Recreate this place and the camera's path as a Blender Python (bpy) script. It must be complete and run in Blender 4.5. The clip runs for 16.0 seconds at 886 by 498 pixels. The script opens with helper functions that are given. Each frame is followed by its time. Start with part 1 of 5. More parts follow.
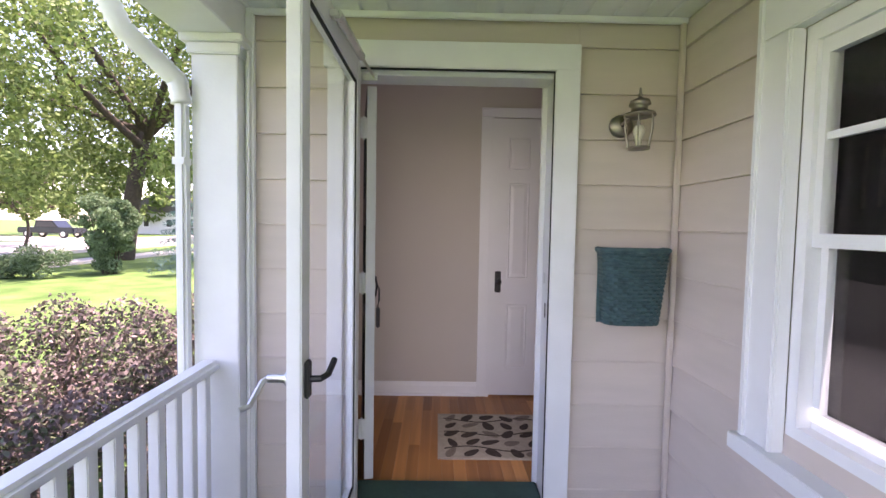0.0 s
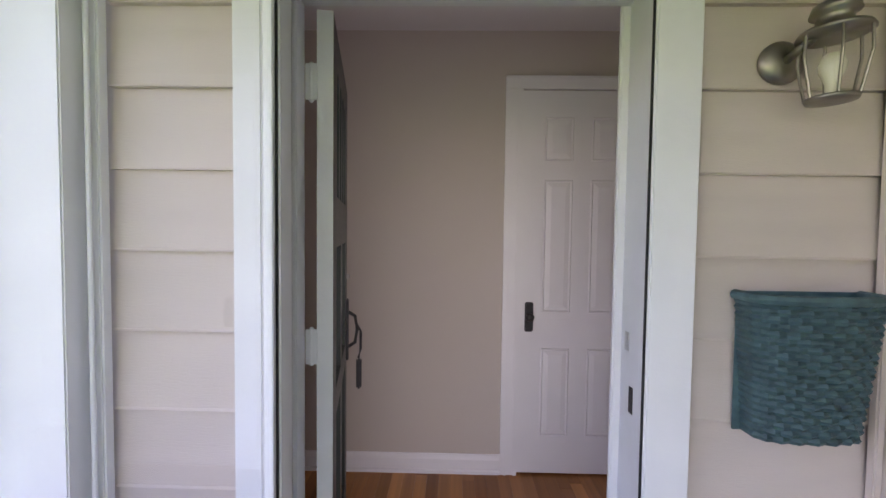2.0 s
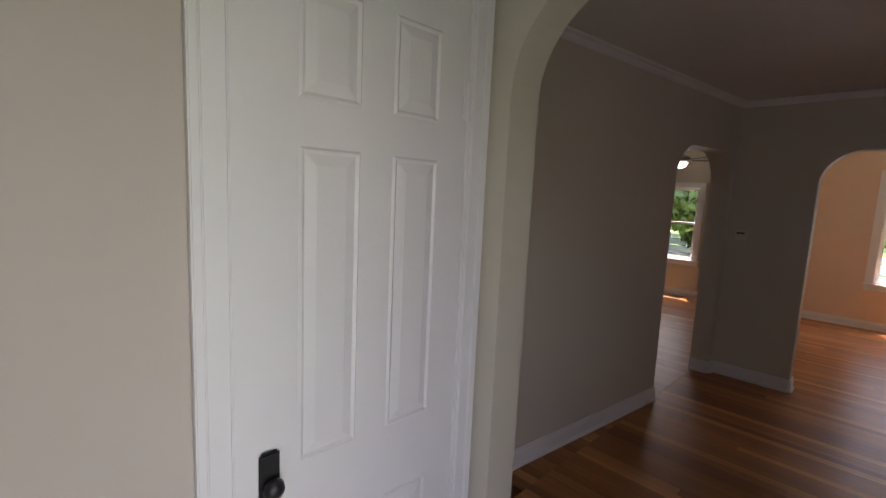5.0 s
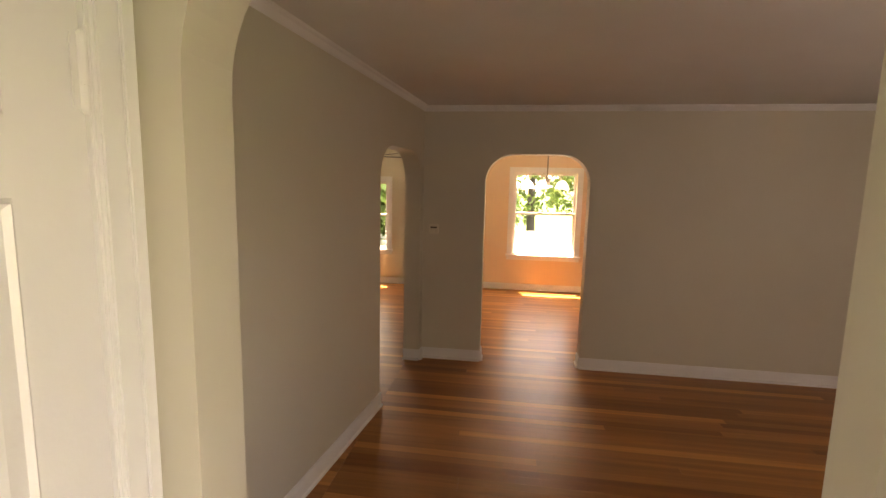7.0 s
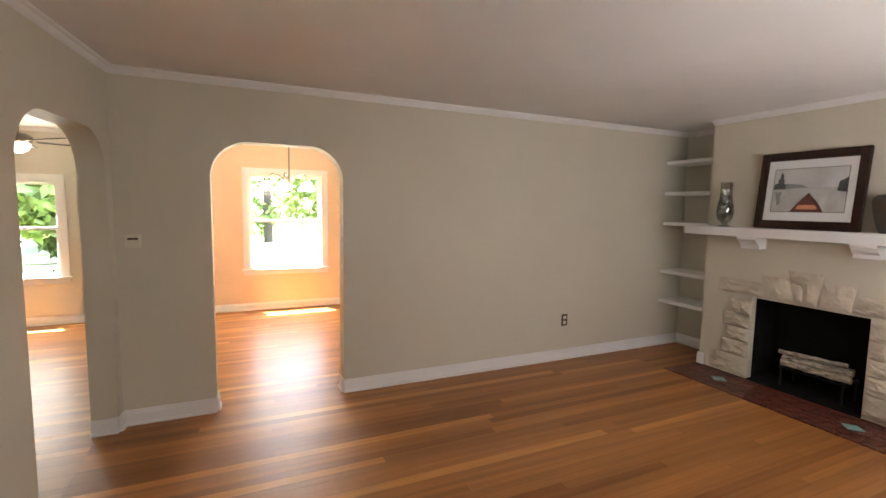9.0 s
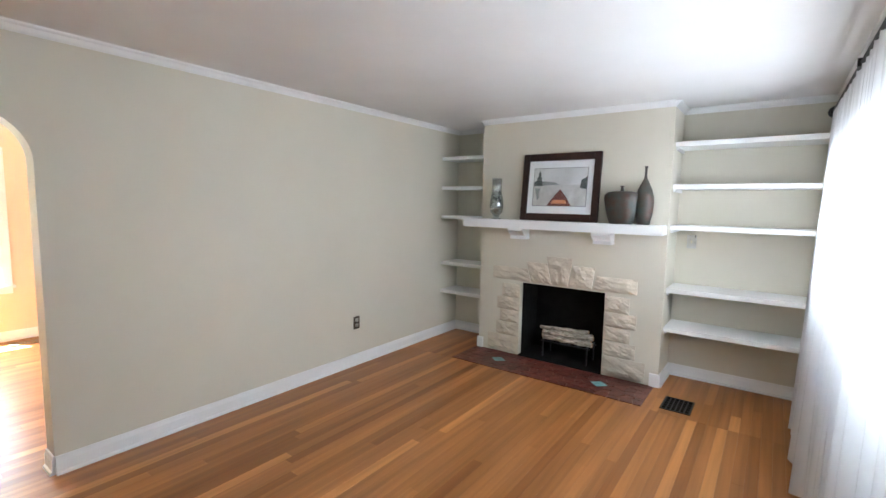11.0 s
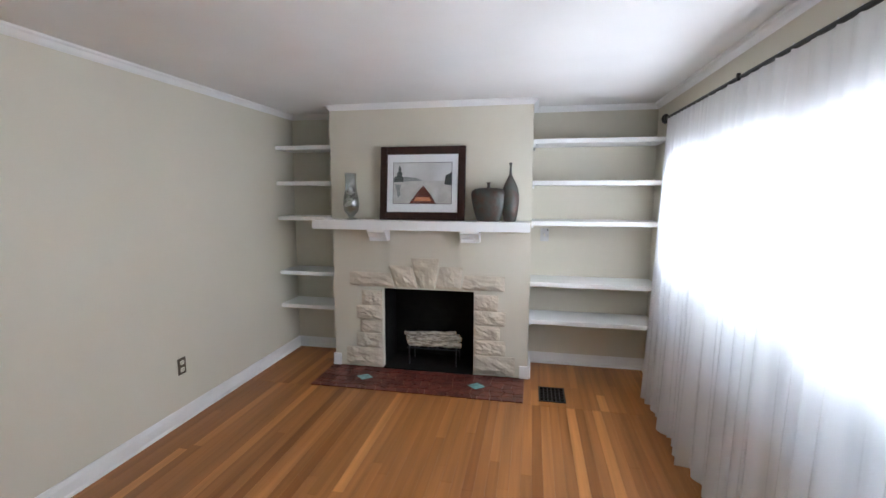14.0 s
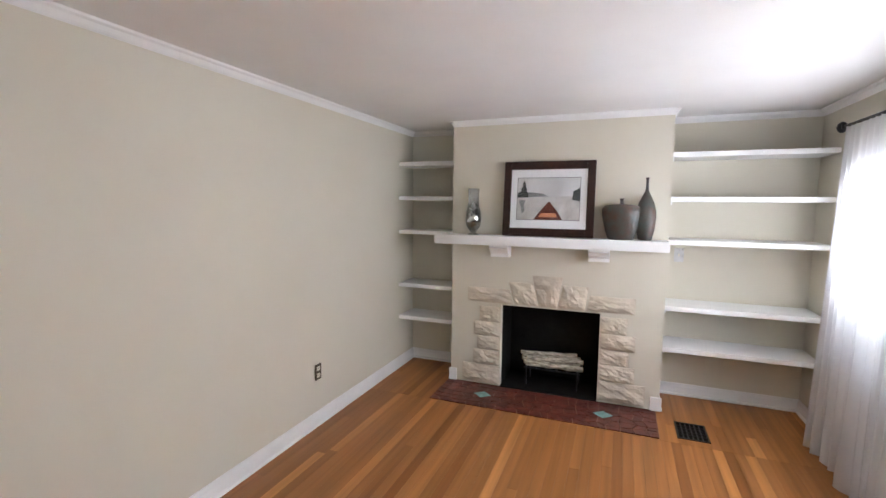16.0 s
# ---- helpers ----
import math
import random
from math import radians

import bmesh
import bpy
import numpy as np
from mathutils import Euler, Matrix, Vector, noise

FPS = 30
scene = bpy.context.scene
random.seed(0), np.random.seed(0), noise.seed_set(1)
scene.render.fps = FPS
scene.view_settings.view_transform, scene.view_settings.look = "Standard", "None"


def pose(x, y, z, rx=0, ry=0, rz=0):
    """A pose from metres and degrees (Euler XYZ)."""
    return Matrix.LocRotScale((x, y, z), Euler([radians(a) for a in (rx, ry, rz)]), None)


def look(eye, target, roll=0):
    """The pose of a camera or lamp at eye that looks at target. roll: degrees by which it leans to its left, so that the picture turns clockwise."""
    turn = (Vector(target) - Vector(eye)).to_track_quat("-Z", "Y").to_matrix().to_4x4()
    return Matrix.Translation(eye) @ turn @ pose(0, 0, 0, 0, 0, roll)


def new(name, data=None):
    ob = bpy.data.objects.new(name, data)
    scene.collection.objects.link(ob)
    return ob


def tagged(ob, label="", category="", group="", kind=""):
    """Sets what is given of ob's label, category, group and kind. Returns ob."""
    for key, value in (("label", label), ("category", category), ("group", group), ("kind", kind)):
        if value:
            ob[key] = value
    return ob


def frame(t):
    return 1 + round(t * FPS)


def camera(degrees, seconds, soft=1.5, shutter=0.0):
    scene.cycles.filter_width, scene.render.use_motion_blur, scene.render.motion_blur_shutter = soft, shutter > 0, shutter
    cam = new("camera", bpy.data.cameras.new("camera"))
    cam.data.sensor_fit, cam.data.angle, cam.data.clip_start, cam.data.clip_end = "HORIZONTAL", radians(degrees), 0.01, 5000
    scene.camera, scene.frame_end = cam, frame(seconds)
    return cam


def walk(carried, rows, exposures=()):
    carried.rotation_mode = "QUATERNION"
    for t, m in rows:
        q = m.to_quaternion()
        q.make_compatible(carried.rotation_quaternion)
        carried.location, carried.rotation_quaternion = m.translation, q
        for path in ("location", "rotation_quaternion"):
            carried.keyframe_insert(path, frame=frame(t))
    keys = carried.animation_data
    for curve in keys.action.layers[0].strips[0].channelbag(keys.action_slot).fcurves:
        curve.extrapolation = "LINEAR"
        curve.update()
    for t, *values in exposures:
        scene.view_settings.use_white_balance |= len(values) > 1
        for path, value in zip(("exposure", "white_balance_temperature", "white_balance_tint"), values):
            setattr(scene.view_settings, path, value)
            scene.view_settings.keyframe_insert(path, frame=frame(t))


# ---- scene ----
PATH = [
    (0, (0.947, -1.234, 1.286), (0.971, 0.763, 1.184), 1.0),
    (0.5, (0.942, -1.035, 1.29), (0.959, 0.962, 1.179), 0.9),
    (1, (0.965, -0.784, 1.317), (0.95, 1.213, 1.203), 0.6),
    (1.5, (0.98, -0.548, 1.343), (0.93, 1.449, 1.237), 0.4),
    (2, (0.985, -0.307, 1.34), (0.942, 1.691, 1.255), 0.7),
    (2.5, (1.017, -0.071, 1.344), (0.996, 1.928, 1.277), 0.5),
    (3, (1.066, 0.162, 1.347), (1.097, 2.161, 1.292), 0.1),
    (3.2, (1.083, 0.259, 1.352), (1.158, 2.257, 1.305), 0.3),
    (5.3, (1.013, 1.272, 1.557), (2.551, 2.524, 1.299), 2.1),
    (5.5, (1.051, 1.276, 1.57), (2.668, 2.429, 1.332), 1.3),
    (6, (1.147, 1.344, 1.598), (2.928, 2.22, 1.346), 1.7),
    (6.5, (1.277, 1.457, 1.614), (3.175, 2.033, 1.359), 1.6),
    (7, (1.397, 1.533, 1.634), (3.361, 1.811, 1.377), 1.3),
    (7.5, (1.558, 1.555, 1.579), (3.546, 1.551, 1.363), 0.7),
    (8, (1.704, 1.535, 1.56), (3.681, 1.289, 1.378), 0.4),
    (8.5, (1.86, 1.568, 1.541), (3.778, 1.028, 1.369), 0.5),
    (9, (2.013, 1.566, 1.532), (3.829, 0.748, 1.346), 0.9),
    (9.5, (2.135, 1.526, 1.548), (3.825, 0.476, 1.346), 1.1),
    (10, (2.257, 1.49, 1.539), (3.792, 0.226, 1.332), 1.1),
    (12.5, (2.886, 1.415, 1.542), (3.525, -0.468, 1.331), 0.4),
    (13, (3.014, 1.355, 1.562), (3.515, -0.568, 1.334), 0.1),
    (13.5, (3.089, 1.279, 1.596), (3.523, -0.658, 1.352), -0.1),
    (14, (3.202, 1.239, 1.629), (3.586, -0.708, 1.382), 0.1),
    (14.5, (3.283, 1.217, 1.638), (3.648, -0.735, 1.403), 0.1),
    (15, (3.373, 1.216, 1.637), (3.79, -0.729, 1.425), 0.1),
    (15.5, (3.462, 1.242, 1.64), (4.01, -0.672, 1.444), 0.2),
    (16, (3.56, 1.276, 1.654), (4.289, -0.576, 1.459), 0.5),
]
cam = camera(88.9, 16.0)
EXPOSURES = [(0.0, 2.72, 7300, 43), (3.2, 2.75, 7200, 42), (5.3, 3.3, 7000, 30), (6.5, 3.95, 8900, 28), (7.5, 5.1, 11400, 26), (9.0, 5.6, 7500, 17), (10.2, 6.0, 6200, 10), (12.3, 6.65, 5800, 5), (13.5, 6.05, 5900, 8), (16.0, 6.35, 6300, 13)]
walk(cam, [(t, look(eye, target, roll)) for t, eye, target, roll in PATH], EXPOSURES)

# ---- world, sun and window light ----
world = bpy.data.worlds.new("sky")
scene.world = world
world.use_nodes = True
wn = world.node_tree.nodes
sky = wn.new("ShaderNodeTexSky")
sky.sky_type = "NISHITA"
sky.sun_disc = False
SUN_ELEV, SUN_AZ = radians(73), radians(72)   # azimuth clockwise from +y
sky.sun_elevation = SUN_ELEV
sky.sun_rotation = SUN_AZ
world.node_tree.links.new(sky.outputs[0], wn["Background"].inputs[0])
wn["Background"].inputs[1].default_value = 0.15

sun = new("sun", bpy.data.lights.new("sun", "SUN"))
sun.data.energy, sun.data.angle, sun.data.color = 4.0, radians(0.53), (1.0, 0.95, 0.86)
sd = Vector((math.sin(SUN_AZ) * math.cos(SUN_ELEV), math.cos(SUN_AZ) * math.cos(SUN_ELEV), math.sin(SUN_ELEV)))
sun.matrix_world = look(sd * 30, (0, 0, 0))


def window_light(name, centre, towards, w, h, power, color=(0.94, 0.97, 1.0)):
    lamp = bpy.data.lights.new(name, "AREA")
    lamp.shape, lamp.size, lamp.size_y, lamp.energy, lamp.color = "RECTANGLE", w, h, power, color
    ob = new(name, lamp)
    ob.matrix_world = look(centre, towards)
    return ob


# living room window units, one after another along the front wall
WIN_Y = [(-0.70, 0.08), (-1.52, -0.82), (-2.34, -1.64)]
WIN_Z = (0.70, 1.84)
for a, b in WIN_Y:
    window_light("window_light", (2.115, (a + b) / 2, 1.27), (3, (a + b) / 2, 1.2), b - a, 1.1, 0.62)
window_light("doorway_light", (1.07, 1.03, 1.0), (1.07, 2, 0.95), 0.72, 1.85, 0.52)
window_light("window_light", (8.98, 0.94, 1.28), (8, 0.94, 1.2), 1.0, 1.3, 0.5)
window_light("window_light", (8.98, 4.05, 1.20), (8, 4.05, 1.1), 0.9, 1.1, 0.7)


# ---- materials ----
def mat(name, base, rough=0.6, var=0.1, scale=6.0, bump=0.0, bscale=60.0, metal=0.0, obj=0.0, island=0.0,
        stretch=(1, 1, 1), second=None, spec=0.5, sheen=0.0):
    m = bpy.data.materials.new(name)
    m.use_nodes = True
    n, l = m.node_tree.nodes, m.node_tree.links
    p = n["Principled BSDF"]
    p.inputs["Roughness"].default_value = rough
    p.inputs["Metallic"].default_value = metal
    p.inputs["Specular IOR Level"].default_value = spec
    geo = n.new("ShaderNodeNewGeometry")
    mp = n.new("ShaderNodeMapping")
    mp.inputs["Scale"].default_value = stretch
    l.new(geo.outputs["Position"], mp.inputs["Vector"])
    big = n.new("ShaderNodeTexNoise")
    big.inputs["Scale"].default_value = scale
    big.inputs["Detail"].default_value = 6
    l.new(mp.outputs[0], big.inputs["Vector"])
    ramp = n.new("ShaderNodeValToRGB")
    lo = [c * (1 - var) for c in base]
    hi = list(second) if second else [min(1, c * (1 + var)) for c in base]
    ramp.color_ramp.elements[0].color, ramp.color_ramp.elements[0].position = (*lo, 1), 0.3
    ramp.color_ramp.elements[1].color, ramp.color_ramp.elements[1].position = (*hi, 1), 0.7
    l.new(big.outputs["Fac"], ramp.inputs[0])
    col = ramp.outputs[0]
    if obj or island:
        hsv = n.new("ShaderNodeHueSaturation")
        mr = n.new("ShaderNodeMapRange")
        amount = obj or island
        mr.inputs["To Min"].default_value, mr.inputs["To Max"].default_value = 1 - amount, 1 + amount
        if obj:
            src = n.new("ShaderNodeObjectInfo").outputs["Random"]
        else:
            src = geo.outputs["Random Per Island"]
        l.new(src, mr.inputs["Value"])
        l.new(mr.outputs[0], hsv.inputs["Value"])
        l.new(col, hsv.inputs["Color"])
        col = hsv.outputs[0]
    l.new(col, p.inputs["Base Color"])
    fine = n.new("ShaderNodeTexNoise")
    fine.inputs["Scale"].default_value = bscale
    fine.inputs["Detail"].default_value = 4
    l.new(mp.outputs[0], fine.inputs["Vector"])
    rr = n.new("ShaderNodeMapRange")
    rr.inputs["To Min"].default_value, rr.inputs["To Max"].default_value = max(0, rough - 0.08), min(1, rough + 0.08)
    l.new(fine.outputs["Fac"], rr.inputs["Value"])
    l.new(rr.outputs[0], p.inputs["Roughness"])
    if bump:
        b = n.new("ShaderNodeBump")
        b.inputs["Strength"].default_value, b.inputs["Distance"].default_value = bump, 0.01
        l.new(fine.outputs["Fac"], b.inputs["Height"])
        l.new(b.outputs[0], p.inputs["Normal"])
    return m


def glass_mat(name, tint=(1, 1, 1), gloss=1.0):
    m = bpy.data.materials.new(name)
    m.use_nodes = True
    n, l = m.node_tree.nodes, m.node_tree.links
    n.remove(n["Principled BSDF"])
    mix, tr, gl, fr = (n.new(k) for k in ("ShaderNodeMixShader", "ShaderNodeBsdfTransparent", "ShaderNodeBsdfGlossy", "ShaderNodeLayerWeight"))
    power, scale = n.new("ShaderNodeMath"), n.new("ShaderNodeMath")
    power.operation, scale.operation = "POWER", "MULTIPLY_ADD"
    power.inputs[1].default_value, scale.inputs[1].default_value, scale.inputs[2].default_value = 5.0, 0.5, 0.025 * gloss if gloss == 1.0 else gloss
    tr.inputs[0].default_value = (*tint, 1)
    gl.inputs["Roughness"].default_value = 0.02
    l.new(fr.outputs["Facing"], power.inputs[0])
    l.new(power.outputs[0], scale.inputs[0])
    l.new(scale.outputs[0], mix.inputs[0])
    l.new(tr.outputs[0], mix.inputs[1])
    l.new(gl.outputs[0], mix.inputs[2])
    l.new(mix.outputs[0], n["Material Output"].inputs[0])
    return m


def cloth_mat(name, color, clear, through_part):
    m = bpy.data.materials.new(name)
    m.use_nodes = True
    n, l = m.node_tree.nodes, m.node_tree.links
    n.remove(n["Principled BSDF"])
    di, tl, tr = n.new("ShaderNodeBsdfDiffuse"), n.new("ShaderNodeBsdfTranslucent"), n.new("ShaderNodeBsdfTransparent")
    m1, m2 = n.new("ShaderNodeMixShader"), n.new("ShaderNodeMixShader")
    tex = n.new("ShaderNodeTexNoise")
    tex.inputs["Scale"].default_value = 400
    ramp = n.new("ShaderNodeValToRGB")
    ramp.color_ramp.elements[0].color = (*[c * 0.92 for c in color], 1)
    ramp.color_ramp.elements[1].color = (*color, 1)
    l.new(tex.outputs["Fac"], ramp.inputs[0])
    l.new(ramp.outputs[0], di.inputs[0])
    l.new(ramp.outputs[0], tl.inputs[0])
    m1.inputs[0].default_value, m2.inputs[0].default_value = through_part, clear
    l.new(di.outputs[0], m1.inputs[1])
    l.new(tl.outputs[0], m1.inputs[2])
    l.new(m1.outputs[0], m2.inputs[1])
    l.new(tr.outputs[0], m2.inputs[2])
    l.new(m2.outputs[0], n["Material Output"].inputs[0])
    return m


def leaf_mat(name, base, second, var=0.35, thru=0.35):
    m = mat(name, base, 0.6, 0.2, 3.0, second=second, island=var, spec=0.3)
    n, l = m.node_tree.nodes, m.node_tree.links
    p = n["Principled BSDF"]
    tl, mix = n.new("ShaderNodeBsdfTranslucent"), n.new("ShaderNodeMixShader")
    l.new(p.inputs["Base Color"].links[0].from_socket, tl.inputs[0])
    mix.inputs[0].default_value = thru
    l.new(p.outputs[0], mix.inputs[1])
    l.new(tl.outputs[0], mix.inputs[2])
    l.new(mix.outputs[0], n["Material Output"].inputs[0])
    return m


def glow_mat(name, color, power):
    m = bpy.data.materials.new(name)
    m.use_nodes = True
    p = m.node_tree.nodes["Principled BSDF"]
    p.inputs["Base Color"].default_value = (*color, 1)
    p.inputs["Emission Color"].default_value = (*color, 1)
    p.inputs["Emission Strength"].default_value = power
    return m


WHITE = mat("white_gloss_paint", (0.80, 0.80, 0.80), 0.35, 0.03, 3, 0.05, 90)
WHITE_EXT = mat("weathered_white_paint", (0.78, 0.79, 0.80), 0.45, 0.05, 4, 0.08, 70)
SHELF = mat("white_shelf_paint", (0.82, 0.82, 0.81), 0.4, 0.03, 4, 0.04, 80)
WALL = mat("greige_wall_paint", (0.63, 0.592, 0.497), 0.6, 0.025, 1.5, 0.03, 140, spec=0.3)
HALLWALL = mat("entry_wall_paint", (0.56, 0.505, 0.45), 0.6, 0.025, 1.5, 0.03, 140, spec=0.3)
PEACH = mat("peach_wall_paint", (0.77, 0.60, 0.445), 0.6, 0.03, 1.5, 0.03, 140, spec=0.3)
CEIL = mat("ceiling_paint", (0.76, 0.75, 0.74), 0.8, 0.03, 2, 0.12, 120, spec=0.2)
SIDING = mat("pink_beige_siding", (0.60, 0.515, 0.46), 0.55, 0.04, 2.5, 0.15, 60, obj=0.03, stretch=(1, 1, 6))


def plank_mat(name, per_object):
    """Honey fir strips: each board has its own tone, a few pale or dark, with long grain."""
    m = mat(name, (0.36, 0.146, 0.041), 0.36, 0.20, 6.0, 0.02, 30, stretch=(4, 0.13, 4), spec=0.4)
    n, l = m.node_tree.nodes, m.node_tree.links
    p = n["Principled BSDF"]
    grain = p.inputs["Base Color"].links[0].from_socket
    src = n.new("ShaderNodeObjectInfo").outputs["Random"] if per_object else n.new("ShaderNodeNewGeometry").outputs["Random Per Island"]
    tone = n.new("ShaderNodeValToRGB")
    tone.color_ramp.elements[0].color, tone.color_ramp.elements[0].position = (0.70, 0.60, 0.52, 1), 0.0
    tone.color_ramp.elements[1].color, tone.color_ramp.elements[1].position = (1.75, 1.95, 2.2, 1), 1.0
    for at, c in ((0.16, (0.88, 0.85, 0.82)), (0.5, (1.0, 1.0, 1.0)), (0.84, (1.15, 1.17, 1.2)), (0.93, (1.45, 1.55, 1.65))):
        e = tone.color_ramp.elements.new(at)
        e.color = (*c, 1)
    mix = n.new("ShaderNodeMix")
    mix.data_type, mix.blend_type = "RGBA", "MULTIPLY"
    mix.inputs[0].default_value = 1.0
    l.new(src, tone.inputs[0])
    l.new(grain, mix.inputs[6])
    l.new(tone.outputs[0], mix.inputs[7])
    l.new(mix.outputs[2], p.inputs["Base Color"])
    return m


PLANK = plank_mat("honey_fir_plank", True)
PLANK2 = plank_mat("honey_fir_strip", False)
GAP = mat("floor_gap", (0.13, 0.055, 0.018), 0.8)
STONE = mat("limestone", (0.58, 0.51, 0.41), 0.85, 0.12, 9, 0.6, 45, obj=0.05)
BLACK = mat("soot_and_duct_shade_black", (0.012, 0.011, 0.010), 0.95, 0.3, 5, 0.4, 30, spec=0.1)
IRON = mat("black_iron", (0.015, 0.015, 0.016), 0.45, 0.2, 20, 0.1, 80)
HEARTH = mat("oxblood_tile", (0.13, 0.035, 0.025), 0.3, 0.4, 14, 0.2, 40, obj=0.25)
GROUT = mat("pale_grout", (0.30, 0.19, 0.15), 0.9, 0.2, 30)
TURQ = mat("turquoise_tile", (0.22, 0.50, 0.50), 0.3, 0.25, 25, 0.1, 40)
DKGREEN = mat("dark_green_door_paint", (0.028, 0.040, 0.036), 0.4, 0.15, 6, 0.08, 60)
PORCHGREEN = mat("green_porch_paint", (0.03, 0.09, 0.075), 0.6, 0.2, 5, 0.15, 60)
WICKER = mat("teal_wicker", (0.045, 0.105, 0.115), 0.55, 0.3, 30, 0.2, 90, island=0.3)
NICKEL = mat("aged_nickel", (0.30, 0.275, 0.24), 0.38, 0.2, 15, 0.1, 60, metal=1.0)
SILVER = mat("brushed_aluminium", (0.62, 0.62, 0.62), 0.3, 0.1, 15, metal=1.0)
FRAME = mat("mahogany_frame", (0.028, 0.009, 0.006), 0.3, 0.35, 12, 0.05, 50, stretch=(3, 3, 3))
MATBOARD = mat("white_mat_board", (0.78, 0.80, 0.82), 0.9, 0.02, 5)
BRONZE = mat("patinated_ceramic", (0.15, 0.058, 0.034), 0.42, 0.5, 13, 0.25, 40, second=(0.05, 0.068, 0.06))
BRONZE2 = mat("rust_ceramic", (0.11, 0.06, 0.04), 0.55, 0.5, 20, 0.3, 40, second=(0.05, 0.05, 0.05))
SHELL = mat("sea_shell", (0.80, 0.76, 0.68), 0.5, 0.2, 40, 0.1, 60, obj=0.1)
SAND = mat("sand", (0.40, 0.35, 0.26), 0.95, 0.2, 90, 0.5, 200)
BIRCH = mat("birch_bark", (0.20, 0.15, 0.11), 0.8, 0.35, 26, 0.4, 60, second=(0.74, 0.66, 0.54), stretch=(0.7, 2, 2))
BIRCHCUT = mat("cut_birch", (0.55, 0.36, 0.20), 0.8, 0.15, 40, 0.2, 80)
BROWNPLATE = mat("brown_metal_plate", (0.11, 0.085, 0.06), 0.4, 0.2, 30, metal=0.5)
IVORY = mat("ivory_plastic", (0.70, 0.66, 0.55), 0.4, 0.05, 20)
SHEER = cloth_mat("white_sheer", (0.90, 0.905, 0.94), 0.16, 0.68)
GLASS = glass_mat("clear_glass")
JARGLASS = glass_mat("thick_jar_glass", (0.80, 0.82, 0.82), 0.14)
# mesh made near-opaque, so its black also supplies the room's shade behind the glass
SCREEN_SHADE = cloth_mat("insect_screen_and_shade", (0.02, 0.02, 0.02), 0.12, 0.1)
GRASS = mat("lawn", (0.062, 0.125, 0.032), 0.9, 0.35, 1.2, 0.6, 40, second=(0.10, 0.165, 0.05), spec=0.1)
ASPHALT = mat("pale_asphalt", (0.17, 0.165, 0.16), 0.9, 0.15, 2, 0.3, 60)
CONCRETE = mat("concrete", (0.40, 0.38, 0.35), 0.85, 0.12, 3, 0.3, 50)
BARK = mat("bark", (0.055, 0.042, 0.032), 0.9, 0.3, 8, 0.8, 25)
LEAF = leaf_mat("maple_leaf", (0.085, 0.145, 0.035), (0.17, 0.24, 0.075))
SHRUB = leaf_mat("shrub_leaf", (0.06, 0.115, 0.05), (0.15, 0.23, 0.12))
BARB = leaf_mat("barberry_leaf", (0.080, 0.062, 0.060), (0.175, 0.135, 0.128), 0.35, 0.15)
BARBG = leaf_mat("barberry_inner_leaf", (0.045, 0.065, 0.034), (0.08, 0.10, 0.05), 0.4, 0.15)
SPRUCE = leaf_mat("spruce_needle", (0.04, 0.09, 0.08), (0.08, 0.15, 0.14), 0.3, 0.1)
CARPAINT = mat("dark_car_paint", (0.02, 0.025, 0.035), 0.2, 0.1, 5, metal=0.3)
RUBBER = mat("rubber", (0.02, 0.02, 0.02), 0.8)
RUGBASE = mat("rug_weave", (0.42, 0.37, 0.30), 0.95, 0.12, 40, 0.5, 300)
RUGLEAF = mat("rug_leaf_brown", (0.055, 0.04, 0.033), 0.95, 0.3, 60, 0.5, 300)
RUGGREY = mat("rug_leaf_taupe", (0.20, 0.165, 0.135), 0.95, 0.2, 60, 0.5, 300)
LAMPGLASS = glow_mat("frosted_lamp_glass", (1.0, 0.90, 0.78), 0.5)
DARKWOOD = mat("dark_fan_blade", (0.04, 0.025, 0.018), 0.4, 0.2, 8)
HOUSEWALL = mat("pale_house_wall", (0.70, 0.70, 0.70), 0.8, 0.05, 1)
ROOF = mat("grey_roof", (0.12, 0.11, 0.11), 0.9, 0.2, 3)

# ---- builders ----
ORIGIN = {}


def mesh_of(name, bm, material, smooth=False):
    me = bpy.data.meshes.new(name)
    bm.normal_update()
    bm.to_mesh(me)
    bm.free()
    for mm in (material if isinstance(material, (list, tuple)) else [material]):
        me.materials.append(mm)
    if smooth:
        for f in me.polygons:
            f.use_smooth = True
    return me


def thing(name, base, label, category, group=""):
    ob = new(name)
    ob.empty_display_size = 0.1
    ob.location = base
    ORIGIN[ob.name] = Vector(base)
    return tagged(ob, label, category, group)


def part(name, bm, material, parent, label="", smooth=False):
    """Links a bmesh made in world coordinates as one mesh under a thing or part."""
    o = ORIGIN[parent.name]
    bm.transform(Matrix.Translation(-o))
    ob = new(name, mesh_of(name, bm, material, smooth))
    ob.parent = parent
    ORIGIN[ob.name] = o
    return tagged(ob, label)


def struct(name, bm, material, label="", smooth=False):
    ob = tagged(new(name, mesh_of(name, bm, material, smooth)), label, kind="structure")
    ORIGIN[ob.name] = Vector((0, 0, 0))
    return ob


def solo(name, bm, material, label, category, group="", smooth=False):
    ob = tagged(new(name, mesh_of(name, bm, material, smooth)), label, category, group)
    ORIGIN[ob.name] = Vector((0, 0, 0))
    return ob


